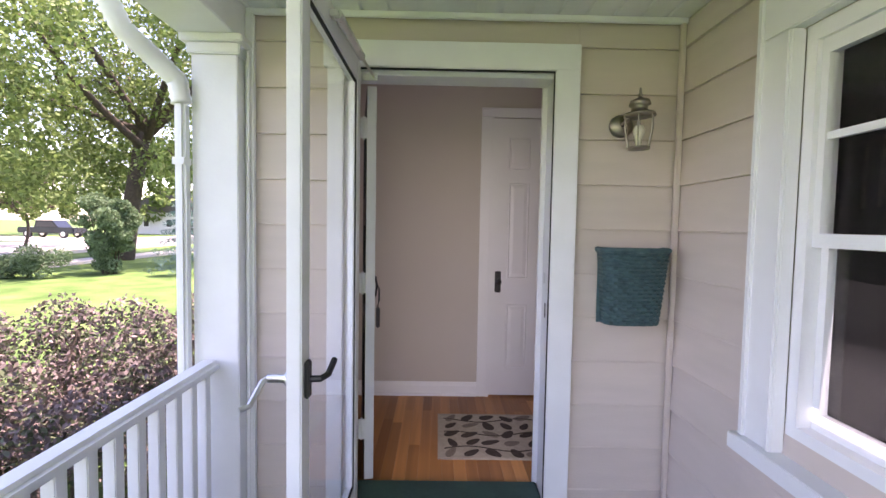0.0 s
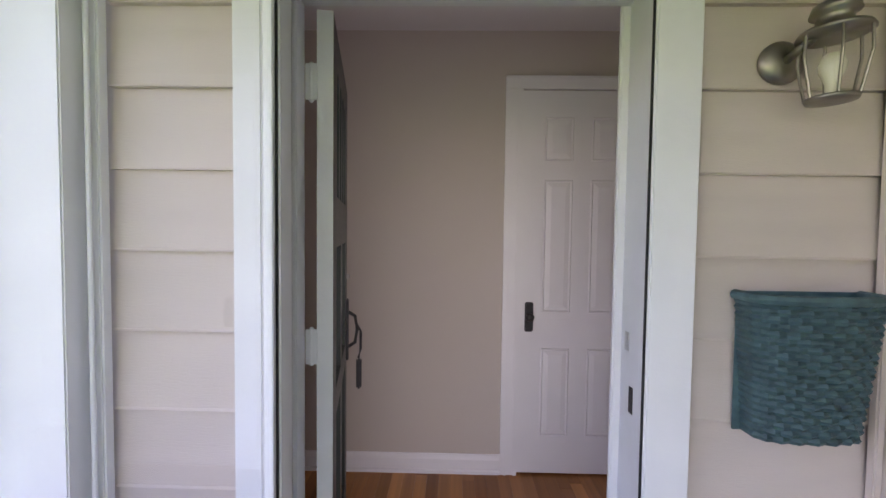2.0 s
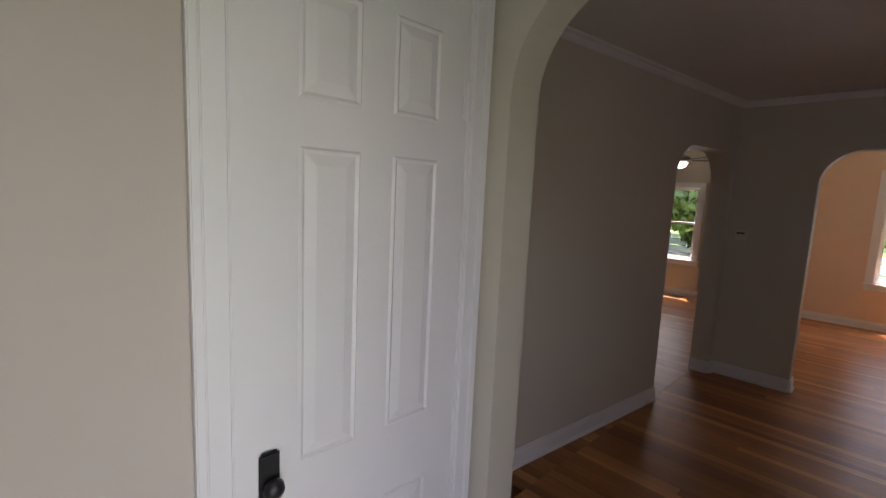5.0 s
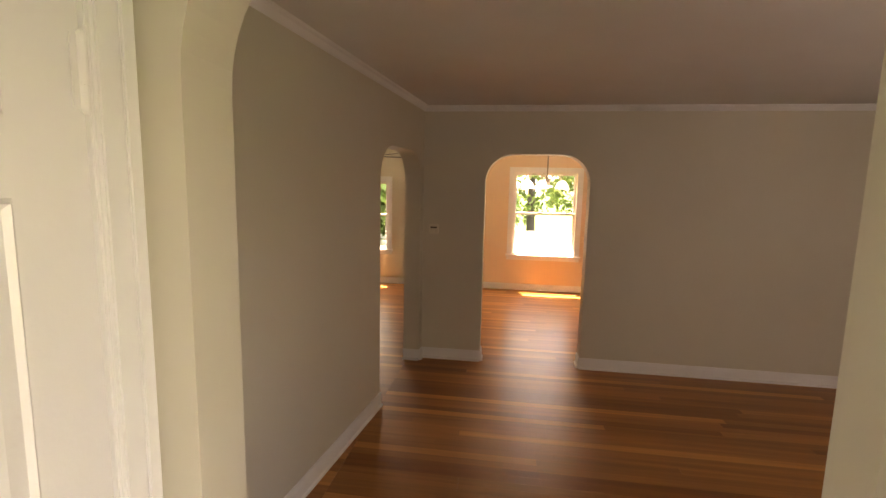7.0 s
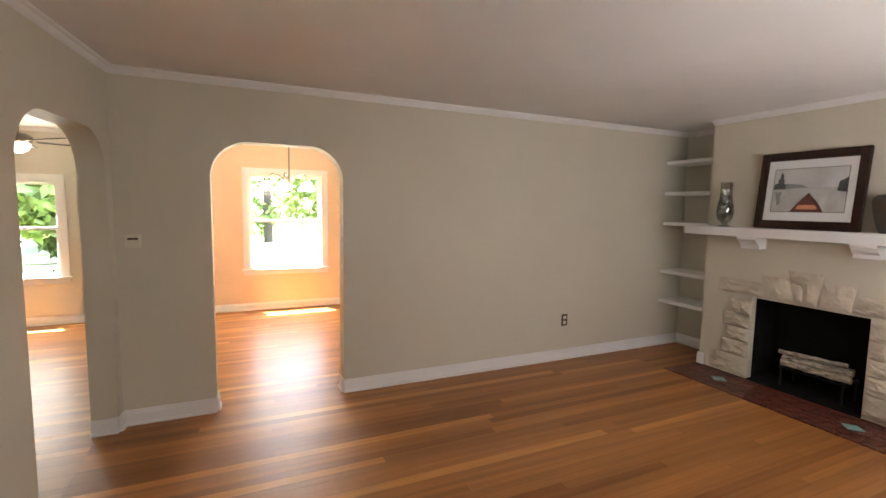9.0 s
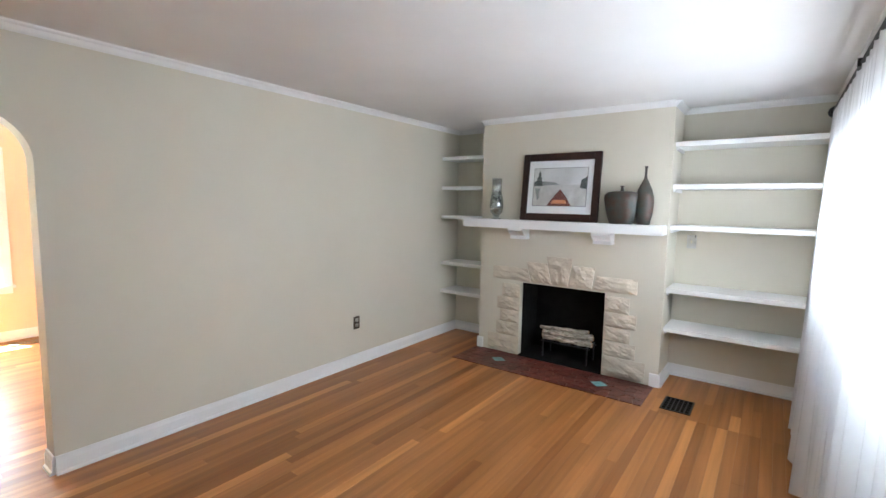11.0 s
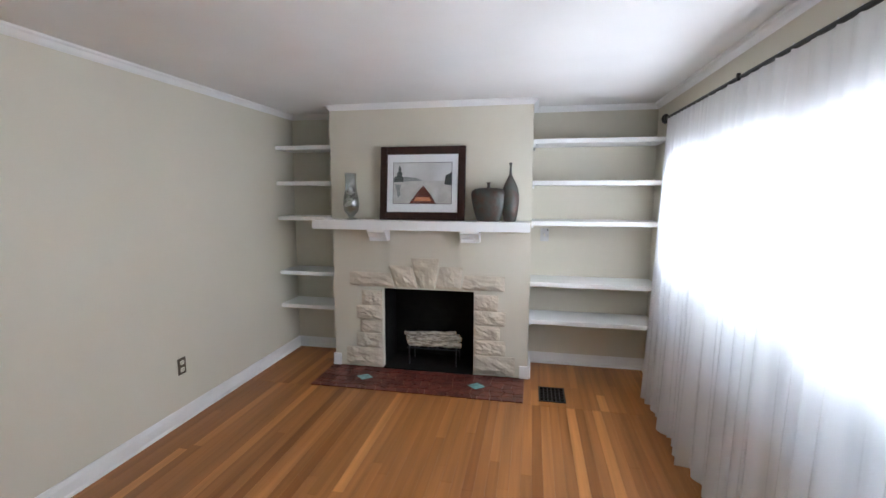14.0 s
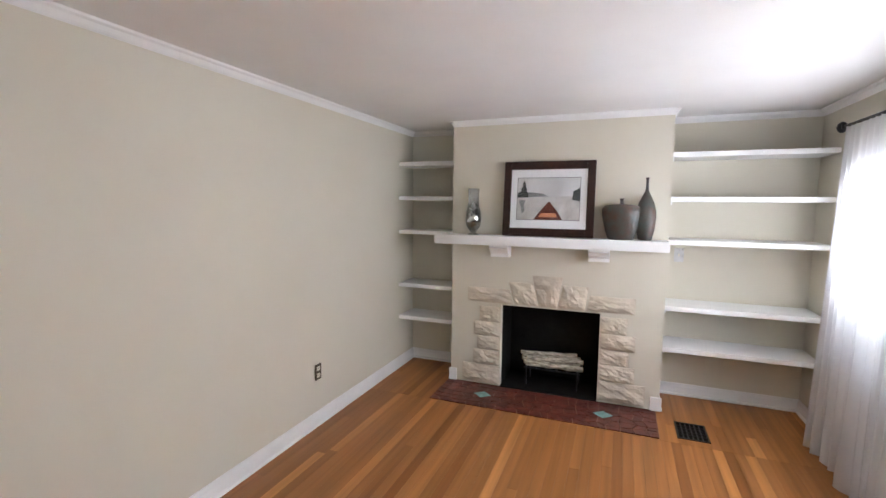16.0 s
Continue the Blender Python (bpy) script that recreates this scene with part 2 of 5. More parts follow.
def box(x0, x1, y0, y1, z0, z1, bev=0.0, bm=None):
    own = bmesh.new()
    bmesh.ops.create_cube(own, size=1, matrix=Matrix.Translation(((x0 + x1) / 2, (y0 + y1) / 2, (z0 + z1) / 2)) @ Matrix.Diagonal((abs(x1 - x0), abs(y1 - y0), abs(z1 - z0), 1)))
    if bev:
        bmesh.ops.bevel(own, geom=own.edges[:], offset=bev, segments=2, affect="EDGES")
    return merge(bm, own) if bm else own


def merge(bm, other):
    me = bpy.data.meshes.new("tmp")
    other.to_mesh(me)
    other.free()
    bm.from_mesh(me)
    bpy.data.meshes.remove(me)
    return bm


def boxes(*rows, bev=0.0):
    bm = bmesh.new()
    for r in rows:
        box(*r, bev=bev, bm=bm)
    return bm


def prism(points, axis, a, b, bm=None):
    """A flat outline (u, z) pushed from a to b along x or y."""
    bm = bm or bmesh.new()
    put = (lambda u, z, w: (w, u, z)) if axis == "x" else (lambda u, z, w: (u, w, z))
    if axis == "z":
        put = lambda u, v, w: (u, v, w)
    lo = [bm.verts.new(put(u, z, a)) for u, z in points]
    hi = [bm.verts.new(put(u, z, b)) for u, z in points]
    n = len(points)
    fs = [bm.faces.new(lo), bm.faces.new(hi[::-1])]
    fs += [bm.faces.new((lo[i], hi[i], hi[(i + 1) % n], lo[(i + 1) % n])) for i in range(n)]
    bmesh.ops.recalc_face_normals(bm, faces=fs)
    return bm


def lathe(profile, x, y, z, seg=32, sx=1.0, sy=1.0, bm=None):
    bm = bm or bmesh.new()
    rings = []
    for r, h in profile:
        rings.append([bm.verts.new((x + sx * r * math.cos(2 * math.pi * i / seg), y + sy * r * math.sin(2 * math.pi * i / seg), z + h)) for i in range(seg)])
    for a, b in zip(rings, rings[1:]):
        for i in range(seg):
            bm.faces.new((a[i], a[(i + 1) % seg], b[(i + 1) % seg], b[i]))
    bm.faces.new(rings[0][::-1])
    bm.faces.new(rings[-1])
    return bm


def tube(points, r, seg=10, bm=None, radii=None):
    bm = bm or bmesh.new()
    pts = [Vector(p) for p in points]
    rings = []
    for i, p in enumerate(pts):
        d = (pts[min(i + 1, len(pts) - 1)] - pts[max(i - 1, 0)]).normalized()
        side = d.cross(Vector((0, 0, 1)) if abs(d.z) < 0.95 else Vector((1, 0, 0))).normalized()
        up = side.cross(d)
        rad = radii[i] if radii else r
        rings.append([bm.verts.new(p + rad * (math.cos(2 * math.pi * k / seg) * side + math.sin(2 * math.pi * k / seg) * up)) for k in range(seg)])
    for a, b in zip(rings, rings[1:]):
        for k in range(seg):
            bm.faces.new((a[k], a[(k + 1) % seg], b[(k + 1) % seg], b[k]))
    bm.faces.new(rings[0][::-1])
    bm.faces.new(rings[-1])
    bmesh.ops.recalc_face_normals(bm, faces=bm.faces[:])
    return bm


def arch_wall(name, axis, a, b, u0, u1, z1, o0, o1, top, r, material, label):
    """A wall with one round-cornered opening that goes through it."""
    bm = bmesh.new()
    prism([(u0, 0), (o0, 0), (o0, z1), (u0, z1)], axis, a, b, bm)
    prism([(o1, 0), (u1, 0), (u1, z1), (o1, z1)], axis, a, b, bm)
    n = 14
    arc = [(o1 - r + r * math.cos(math.pi / 2 * i / n), top - r + r * math.sin(math.pi / 2 * i / n)) for i in range(n + 1)]
    arc += [(o0 + r - r * math.sin(math.pi / 2 * i / n), top - r + r * math.cos(math.pi / 2 * i / n)) for i in range(n + 1)]
    prism([(o0, z1), (o1, z1)] + arc, axis, a, b, bm)
    return struct(name, bm, material, label)


def baseboard(x0, y0, x1, y1, side, h=0.105):
    """A baseboard with cap and shoe along a wall line; side is the way into the room."""
    bm = bmesh.new()
    prof = [(0, 0), (0.026, 0), (0.024, 0.014), (0.015, 0.020), (0.015, h - 0.03), (0.011, h - 0.018), (0.008, h), (0, h)]
    s = Vector(side)
    p, q = Vector((x0, y0)), Vector((x1, y1))
    lo = [bm.verts.new((p.x + s.x * d, p.y + s.y * d, z)) for d, z in prof]
    hi = [bm.verts.new((q.x + s.x * d, q.y + s.y * d, z)) for d, z in prof]
    n = len(prof)
    bm.faces.new(lo)
    bm.faces.new(hi[::-1])
    for i in range(n):
        bm.faces.new((lo[i], hi[i], hi[(i + 1) % n], lo[(i + 1) % n]))
    bmesh.ops.recalc_face_normals(bm, faces=bm.faces[:])
    return struct("baseboard", bm, WHITE, "white painted wooden baseboard")


def crown(x0, y0, x1, y1, side, z=2.40):
    bm = bmesh.new()
    prof = [(0, 0), (0.042, 0), (0.038, -0.01), (0.024, -0.018), (0.014, -0.034), (0.007, -0.042), (0, -0.048)]
    s = Vector(side)
    p, q = Vector((x0, y0)), Vector((x1, y1))
    lo = [bm.verts.new((p.x + s.x * d, p.y + s.y * d, z + h)) for d, h in prof]
    hi = [bm.verts.new((q.x + s.x * d, q.y + s.y * d, z + h)) for d, h in prof]
    n = len(prof)
    bm.faces.new(lo)
    bm.faces.new(hi[::-1])
    for i in range(n):
        bm.faces.new((lo[i], hi[i], hi[(i + 1) % n], lo[(i + 1) % n]))
    bmesh.ops.recalc_face_normals(bm, faces=bm.faces[:])
    return struct("trim", bm, WHITE, "white crown moulding")


# ---- structure: inside ----
LX0, LX1, LY0, LY1, HC = 2.15, 5.62, -3.08, 2.325, 2.40
SLANT = 0.11       # the plaster wall beside the back room runs slightly askew


def ny(x):
    """The room face of the slanting north wall."""
    return LY1 + SLANT * (LX1 - x)


struct("floor", boxes((0.02, 9.2, 0.80, 5.2, -0.12, -0.022), (2.02, 9.2, -3.2, 0.80, -0.12, -0.022)), GAP, "dark joint below the floor boards")
struct("ceiling", boxes((0.02, 9.2, 0.80, 5.2, HC, HC + 0.1), (2.02, 9.2, -3.2, 0.80, HC, HC + 0.1)), CEIL, "smooth off-white plaster ceiling")
arch_wall("wall_east", "x", LX1, LX1 + 0.14, -3.2, LY1 + 0.15, HC, 0.815, 1.75, 1.975, 0.26, WALL, "greige plaster wall with an arched opening")
north = arch_wall("wall_north", "y", LY1, LY1 + 0.15, 2.21, LX1, HC, 4.56, 5.53, 1.965, 0.26, WALL, "greige plaster wall with an arched opening")
north.data.transform(Matrix(((1, 0, 0, 0), (-SLANT, 1, 0, SLANT * LX1), (0, 0, 1, 0), (0, 0, 0, 1))))
arch_wall("wall_entry_arch", "x", 2.075, 2.21, 0.80, 2.86, HC, 0.88, 2.055, 2.12, 0.31, WALL, "cream plaster wall with a wide arch")
struct("wall_south", box(2.02, 5.76, LY0 - 0.12, LY0, 0, HC), WALL, "greige plaster wall behind the shelves")
struct("wall_closet", boxes((0.02, 1.345, 2.145, 2.26, 0, HC), (1.978, 2.074, 2.145, 2.26, 0, HC), (1.345, 1.978, 2.145, 2.26, 2.09, HC)), HALLWALL, "taupe plaster entry wall")
struct("wall_closet_back", box(0.02, 2.074, 2.5, 2.6, 0, HC), HALLWALL, "taupe plaster closet back wall")
struct("wall_entry_west", box(-0.02, 0.12, 0.96, 2.6, -0.3, HC), HALLWALL, "taupe plaster entry wall")
struct("wall_entry_pier", box(1.93, 2.008, 0.961, 1.112, 0, HC), WALL, "cream plaster pier beside the entry arch")
baseboard(2.008, 0.961, 2.008, 1.112, (1, 0))
# front door wall: core behind the siding
struct("wall_front_door", boxes((0.10, 0.515, 0.825, 0.96, -0.3, HC), (1.50, 2.074, 0.825, 0.96, -0.3, HC), (0.515, 1.50, 0.825, 0.96, 2.0, HC)), HALLWALL, "entry wall round the front door")
# window wall core
W0, W1 = 2.04, 2.15
rows = [(W0, W1, -3.2, 0.80, -0.3, WIN_Z[0] - 0.05), (W0, W1, -3.2, 0.80, WIN_Z[1] + 0.05, HC),
        (W0, W1, WIN_Y[0][1] + 0.04, 0.80, WIN_Z[0] - 0.05, WIN_Z[1] + 0.05), (W0, W1, -3.2, WIN_Y[2][0] - 0.04, WIN_Z[0] - 0.05, WIN_Z[1] + 0.05)]
for (a, b), (c, d) in zip(WIN_Y, WIN_Y[1:]):
    rows.append((W0, W1, d + 0.04, a - 0.04, WIN_Z[0] - 0.05, WIN_Z[1] + 0.05))
struct("wall_west", boxes(*rows), WALL, "greige plaster wall round the front windows")
# dining room and back room
def window_wall(name, x, y0, y1, wy0, wy1, wz0, wz1, material, label):
    return struct(name, boxes((x, x + 0.14, y0, wy0, 0, HC), (x, x + 0.14, wy1, y1, 0, HC), (x, x + 0.14, wy0, wy1, 0, wz0), (x, x + 0.14, wy0, wy1, wz1, HC)), material, label)


window_wall("wall_dining_east", 9.0, -1.4, 2.46, 0.44, 1.44, 0.62, 1.95, PEACH, "peach plaster dining room wall")
struct("wall_dining_south", box(5.76, 9.14, -1.5, -1.4, 0, HC), PEACH, "peach plaster dining room wall")
struct("wall_dining_north", box(5.763, 9.0, 2.40, 2.47, 0, HC), PEACH, "peach plaster dining room wall")
struct("wall_back_south", box(5.7605, 9.0, 2.4705, 2.52, 0, HC), WALL, "greige plaster back room wall")
window_wall("wall_back_east", 9.0, 2.52, 5.2, 3.60, 4.50, 0.62, 1.76, WALL, "greige plaster back room wall")
struct("wall_back_north", box(2.2, 9.14, 5.1, 5.2, 0, HC), WALL, "greige plaster back room wall")
struct("wall_back_west", box(2.9, 3.0, 2.6, 5.1, 0, HC), WALL, "greige plaster back room wall")
struct("wall_dining_west_skin", boxes((5.761, 5.768, -1.4, 0.815, 0, HC), (5.761, 5.768, 1.75, 2.40, 0, HC)), PEACH, "peach side of the arched wall")

for row in ((LX1, -2.95, LX1, 0.815, (-1, 0)), (LX1, 1.75, LX1, LY1, (-1, 0)), (2.21, ny(2.21), 4.56, ny(4.56), (0, -1)), (5.53, ny(5.53), LX1, LY1, (0, -1)),
            (LX1, 0.815, LX1 + 0.14, 0.815, (0, 1)), (LX1, 1.75, LX1 + 0.14, 1.75, (0, -1)), (4.56, ny(4.56), 4.56, ny(4.56) + 0.15, (1, 0)), (5.53, ny(5.53), 5.53, ny(5.53) + 0.15, (-1, 0)),
            (2.15, LY0, 3.21, LY0, (0, 1)), (5.01, LY0, LX1, LY0, (0, 1)), (LX1, LY0, LX1, -2.95, (-1, 0)), (3.21, LY0, 3.21, -2.65, (-1, 0)), (5.01, LY0, 5.01, -2.65, (1, 0)),
            (0.12, 2.145, 1.258, 2.145, (0, -1)), (LX0, -3.08, LX0, 0.8, (1, 0)), (0.12, 0.96, 0.12, 2.145, (1, 0)),
            (9.0, -1.4, 9.0, 2.40, (-1, 0)), (5.77, 2.40, 9.0, 2.40, (0, -1)), (5.77, -1.4, 9.0, -1.4, (0, 1)), (9.0, 2.52, 9.0, 5.1, (-1, 0)), (5.77, 2.52, 9.0, 2.52, (0, 1))):
    baseboard(*row)
for row in ((LX1, LY0, LX1, LY1, (-1, 0)), (2.21, ny(2.21), LX1, LY1, (0, -1)), (LX0, LY0, 3.21, LY0, (0, 1)), (5.01, LY0, LX1, LY0, (0, 1)),
            (3.21, -2.65, 5.01, -2.65, (0, 1)), (3.21, LY0, 3.21, -2.65, (-1, 0)), (5.01, LY0, 5.01, -2.65, (1, 0)), (LX0, LY0, LX0, 0.8, (1, 0)),
            (9.0, -1.4, 9.0, 2.40, (-1, 0)), (5.77, 2.40, 9.0, 2.40, (0, -1)), (9.0, 2.52, 9.0, 5.1, (-1, 0))):
    crown(*row)

# ---- structure: porch ----
struct("porch_floor", boxes((-0.14, 2.04, -4.0, 0.82, -0.32, -0.20), (0.515, 1.50, 0.62, 0.82, -0.20, -0.03)), PORCHGREEN, "green painted porch floor and door step")
bm = bmesh.new()
for i in range(19):
    x = 2.038 - 0.12 * i
    box(x - 0.100, x, -4.0, 0.798, 2.215, 2.235, 0.004, bm)
box(-0.20, 2.038, -4.0, 0.798, 2.2235, 2.240, bm=bm)
struct("porch_ceiling", bm, WHITE_EXT, "white beadboard porch ceiling")
struct("porch_roof", box(-0.45, 2.04, -4.0, 1.0, 2.42, 2.55), WHITE_EXT, "white porch roof edge")
struct("trim", boxes((-0.14, 0.10, -4.0, 0.80, 2.0625, 2.36), (-0.16, 0.12, -4.0, 0.80, 2.36, 2.40), bev=0.004), WHITE_EXT, "white porch beam")
struct("trim", box(0.10, 2.03, 0.775, 0.80, 2.19, 2.215, 0.004), WHITE_EXT, "white moulding under the porch ceiling")
struct("trim", box(2.000, 2.022, 0.772, 0.797, -0.2, 2.19, 0.004), SIDING, "painted corner bead")
struct("trim", boxes((0.10, 0.135, 0.765, 0.80, -0.2, 2.19), bev=0.005), WHITE_EXT, "white corner board")


def siding_boards(wall, axis, lo, hi, at, face, z0=-0.29, n=12, step=0.2015):
    """Lapped boards, lower edge proud, along one stretch of wall."""
    for i in range(n):
        z = z0 + 0.32 + step * (i - 1)
        top = min(z + step + 0.02, 2.20)
        if z > 2.17:
            break
        out = 0.026
        prof = [(at, z), (at + face * out, z), (at + face * (out - 0.004), z + 0.006), (at + face * 0.008, top), (at, top)]
        bm = prism(prof, "x" if axis == "x" else "y", lo, hi) if axis == "y" else None
        if axis == "x":      # boards run along x, outline in (y, z)
            bm = prism(prof, "x", lo, hi)
        else:                # boards run along y, outline in (x, z)
            bm = prism(prof, "y", lo, hi)
        part("siding_board", bm, SIDING, wall)


side_a = thing("siding_front", (1.0, 0.82, 0), "pinkish beige lapped siding boards on the entry wall", "siding")
side_a["kind"] = "structure"
for lo, hi in ((0.135, 0.453), (1.563, 2.012)):
    siding_boards(side_a, "x", lo, hi, 0.825, -1, z0=-0.4515, n=14)
siding_boards(side_a, "x", 0.440, 1.561, 0.825, -1, z0=2.091 - 0.32 + 0.2015, n=1)
side_b = thing("siding_side", (2.04, 0, 0), "pinkish beige lapped siding boards beside the front windows", "siding")
side_b["kind"] = "structure"
siding_boards(side_b, "y", 0.30, 0.797, 2.04, -1, z0=-0.4515, n=14)
siding_boards(side_b, "y", -3.2, 0.30, 2.04, -1, z0=-0.4515, n=5)

# ---- front door frame ----
df = struct("door_frame_1", boxes((0.455, 0.526, 0.770, 0.824, -0.2, 1.973), (1.452, 1.561, 0.770, 0.824, -0.2, 1.973), (0.437, 1.561, 0.768, 0.824, 1.973, 2.088), bev=0.004), WHITE_EXT, "white painted front door casing")
struct("door_frame_1", boxes((0.517, 0.566, 0.80, 0.965, -0.05, 1.985), (1.463, 1.499, 0.8245, 0.965, -0.05, 1.985), (0.566, 1.463, 0.8245, 0.965, 1.955, 1.985), (0.566, 0.578, 0.86, 0.90, -0.02, 1.955), (1.4565, 1.463, 0.825, 0.86, -0.02, 1.955), bev=0.003), WHITE_EXT, "white door jamb and stop")
struct("trim", boxes((0.43, 0.50, 0.965, 0.985, 0, 2.05), (1.44, 1.53, 0.965, 0.985, 0, 2.05), (0.43, 1.53, 0.965, 0.985, 2.05, 2.13), bev=0.004), WHITE, "white inner door casing")
struct("trim", box(0.566, 1.458, 0.76, 0.97, -0.028, 0.012, 0.006), PORCHGREEN, "green painted door sill")
struct("trim", boxes((1.4465, 1.4515, 0.778, 0.783, -0.02, 1.972), (0.5245, 1.4515, 0.778, 0.783, 1.964, 1.972)), RUBBER, "black weather strip round the storm door")
sp = thing("strike_plate", (1.42, 0.88, 0.9), "small dark metal strike plate on the door jamb", "strike plate")
part("plate", boxes((1.4592, 1.4625, 0.868, 0.893, 0.86, 0.93), bev=0.001), IRON, sp)
part("plate", boxes((1.4592, 1.4625, 0.905, 0.93, 1.02, 1.07), bev=0.001), SILVER, sp)

# ---- doors ----
def frame_panel(parent, m, w, panels, material, thick=0.04, name="panel"):
    """Raised panels on both faces of a door leaf that lies in local x, z."""
    for x0, x1, z0, z1 in panels:
        for s in (0, 1):
            y = 0 if s == 0 else thick
            d = -1 if s == 0 else 1
            bm = bmesh.new()
            prof = [(0, 0.0005), (0.006, 0.006), (0.014, 0.001), (0.04, 0.007)]
            prev = None
            for inset, h in prof:
                ring = [bm.verts.new((a, y + d * h, b)) for a, b in ((x0 + inset, z0 + inset), (x1 - inset, z0 + inset), (x1 - inset, z1 - inset), (x0 + inset, z1 - inset))]
                if prev:
                    for k in range(4):
                        bm.faces.new((prev[k], prev[(k + 1) % 4], ring[(k + 1) % 4], ring[k]))
                prev = ring
            bm.faces.new(prev)
            bmesh.ops.recalc_face_normals(bm, faces=bm.faces[:])
            bm.transform(m)
            part(name, bm, material, parent)


def hinge(parent, x, y, z, h=0.09):
    bm = lathe([(0.004, -0.006), (0.007, 0), (0.007, h * 0.33), (0.006, h * 0.34), (0.007, h * 0.35), (0.007, h), (0.004, h + 0.006)], x, y, z, 10)
    box(x - 0.016, x + 0.016, y + 0.001, y + 0.004, z, z + h, bm=bm)
    return part("hinge", bm, WHITE, parent, "white painted hinge")


# closet door in the far entry wall
cd = thing("closet_door", (1.66, 2.145, 0), "white six-panel closet door, closed, with a black latch", "door")
part("leaf", box(1.3455, 1.9775, 2.130, 2.172, 0.012, 2.085, 0.003), WHITE, cd)
mcd = Matrix.Translation((0, 2.130, 0))
cols = ((1.468, 1.622), (1.716, 1.868))
frame_panel(cd, mcd, 0, [(a, b, z0, z1) for a, b in cols for z0, z1 in ((0.22, 0.706), (0.90, 1.613), (1.712, 1.945))], WHITE)
for z in (0.25, 1.735):
    hinge(cd, 1.972, 2.124, z, 0.1)
lt = part("latch_plate", box(1.378, 1.424, 2.119, 2.1297, 0.795, 0.956, 0.006), IRON, cd, "black iron latch plate")
part("knob", lathe([(0.006, 0), (0.018, 0.004), (0.024, 0.014), (0.02, 0.026), (0.008, 0.032)], 0, 0, 0, 16), IRON, lt, smooth=True).matrix_local = Matrix.Translation(Vector((1.404, 2.122, 0.876)) - ORIGIN[lt.name]) @ pose(0, 0, 0, 90, 0, 0) @ Matrix.Translation(ORIGIN[lt.name])
struct("trim", boxes((1.258, 1.345, 2.122, 2.1448, 0, 2.09), (1.275, 1.29, 2.114, 2.122, 0, 2.09), (1.322, 1.348, 2.114, 2.1295, 0, 2.088), (1.978, 2.066, 2.122, 2.1448, 0, 2.09), (2.03, 2.045, 2.114, 2.122, 0, 2.09), (1.985, 2.000, 2.114, 2.130, 0, 2.088),
                     (1.258, 2.066, 2.121, 2.1448, 2.09, 2.16), (1.258, 2.066, 2.113, 2.121, 2.14, 2.158), bev=0.003), WHITE, "white stepped door casing")

# front door, open into the entry
FD = Matrix.Translation((0.597, 0.975, 0)) @ pose(0, 0, 0, 0, 0, 100.5)
fd = thing("front_door", (0.597, 0.975, 0), "dark green wooden front door, open, with four arched panes", "door")


def fdbox(*a, bev=0.003):
    bm = box(*a, bev=bev)
    bm.transform(FD)
    return bm


# leaf lies along local x; its outer face looks towards local -y
bm = bmesh.new()
panes_x = [0.135 + 0.145 * i for i in range(4)]
for a, b in ((0.0, 0.125), (0.675, 0.80)):
    box(a, b, -0.045, 0, 0.012, 1.95, bm=bm)
for z0, z1 in ((0.012, 0.20), (1.28, 1.44), (0.74, 0.83), (1.86, 1.95)):
    box(0.125, 0.675, -0.045, 0, z0, z1, bm=bm)
box(0.36, 0.44, -0.045, 0, 0.20, 0.74, bm=bm)
box(0.36, 0.44, -0.045, 0, 0.83, 1.28, bm=bm)
for i in range(5):
    x = 0.125 + 0.1375 * i - 0.014
    box(max(0.125, x), min(0.675, x + 0.028), -0.045, 0, 1.44, 1.86, bm=bm)
for i in range(4):
    x0, x1 = 0.125 + 0.1375 * i + 0.014, 0.125 + 0.1375 * (i + 1) - 0.014
    r = (x1 - x0) / 2
    pts = [(x0, 1.861), (x0, 1.78)] + [((x0 + x1) / 2 - r * math.cos(math.pi * k / 10), 1.78 + r * 1.1 * math.sin(math.pi * k / 10)) for k in range(11)] + [(x1, 1.861)]
    prism(pts, "y", -0.045, 0, bm)
bm.transform(FD)
part("leaf", bm, DKGREEN, fd)
for z0, z1 in ((0.20, 0.74), (0.83, 1.28)):
    for x0, x1 in ((0.125, 0.36), (0.44, 0.675)):
        part("panel", fdbox(x0, x1, -0.030, -0.014, z0, z1), DKGREEN, fd)
for i in range(4):
    part("pane", fdbox(0.125 + 0.1375 * i + 0.012, 0.125 + 0.1375 * (i + 1) - 0.012, -0.026, -0.020, 1.435, 1.862, bev=0), GLASS, fd, "small arched glass pane")
part("edge", fdbox(-0.004, -0.0005, -0.045, 0, 0.012, 1.95, bev=0), WHITE_EXT, fd, "white painted hinge edge")
for z in (0.22, 0.95, 1.70):
    bm = lathe([(0.004, -0.006), (0.008, 0), (0.008, 0.1), (0.004, 0.106)], 0.582, 0.972, z, 10)
    box(0.567, 0.600, 0.9655, 0.970, z, z + 0.1, bm=bm)
    part("hinge", bm, WHITE_EXT, fd, "painted hinge")
bm = box(0.735, 0.785, -0.056, -0.0455, 0.74, 1.02, 0.004)
bm.transform(FD)
hd = part("handle_plate", bm, IRON, fd, "black iron handle plate")
bm = tube([(0.76, -0.055, 0.80), (0.76, -0.085, 0.82), (0.76, -0.095, 0.88), (0.76, -0.085, 0.94), (0.76, -0.055, 0.96)], 0.008)
bm.transform(FD)
part("pull", bm, IRON, hd)
bm = lathe([(0.006, 0), (0.014, 0.002), (0.014, 0.012), (0.006, 0.014)], 0, 0, 0, 14)
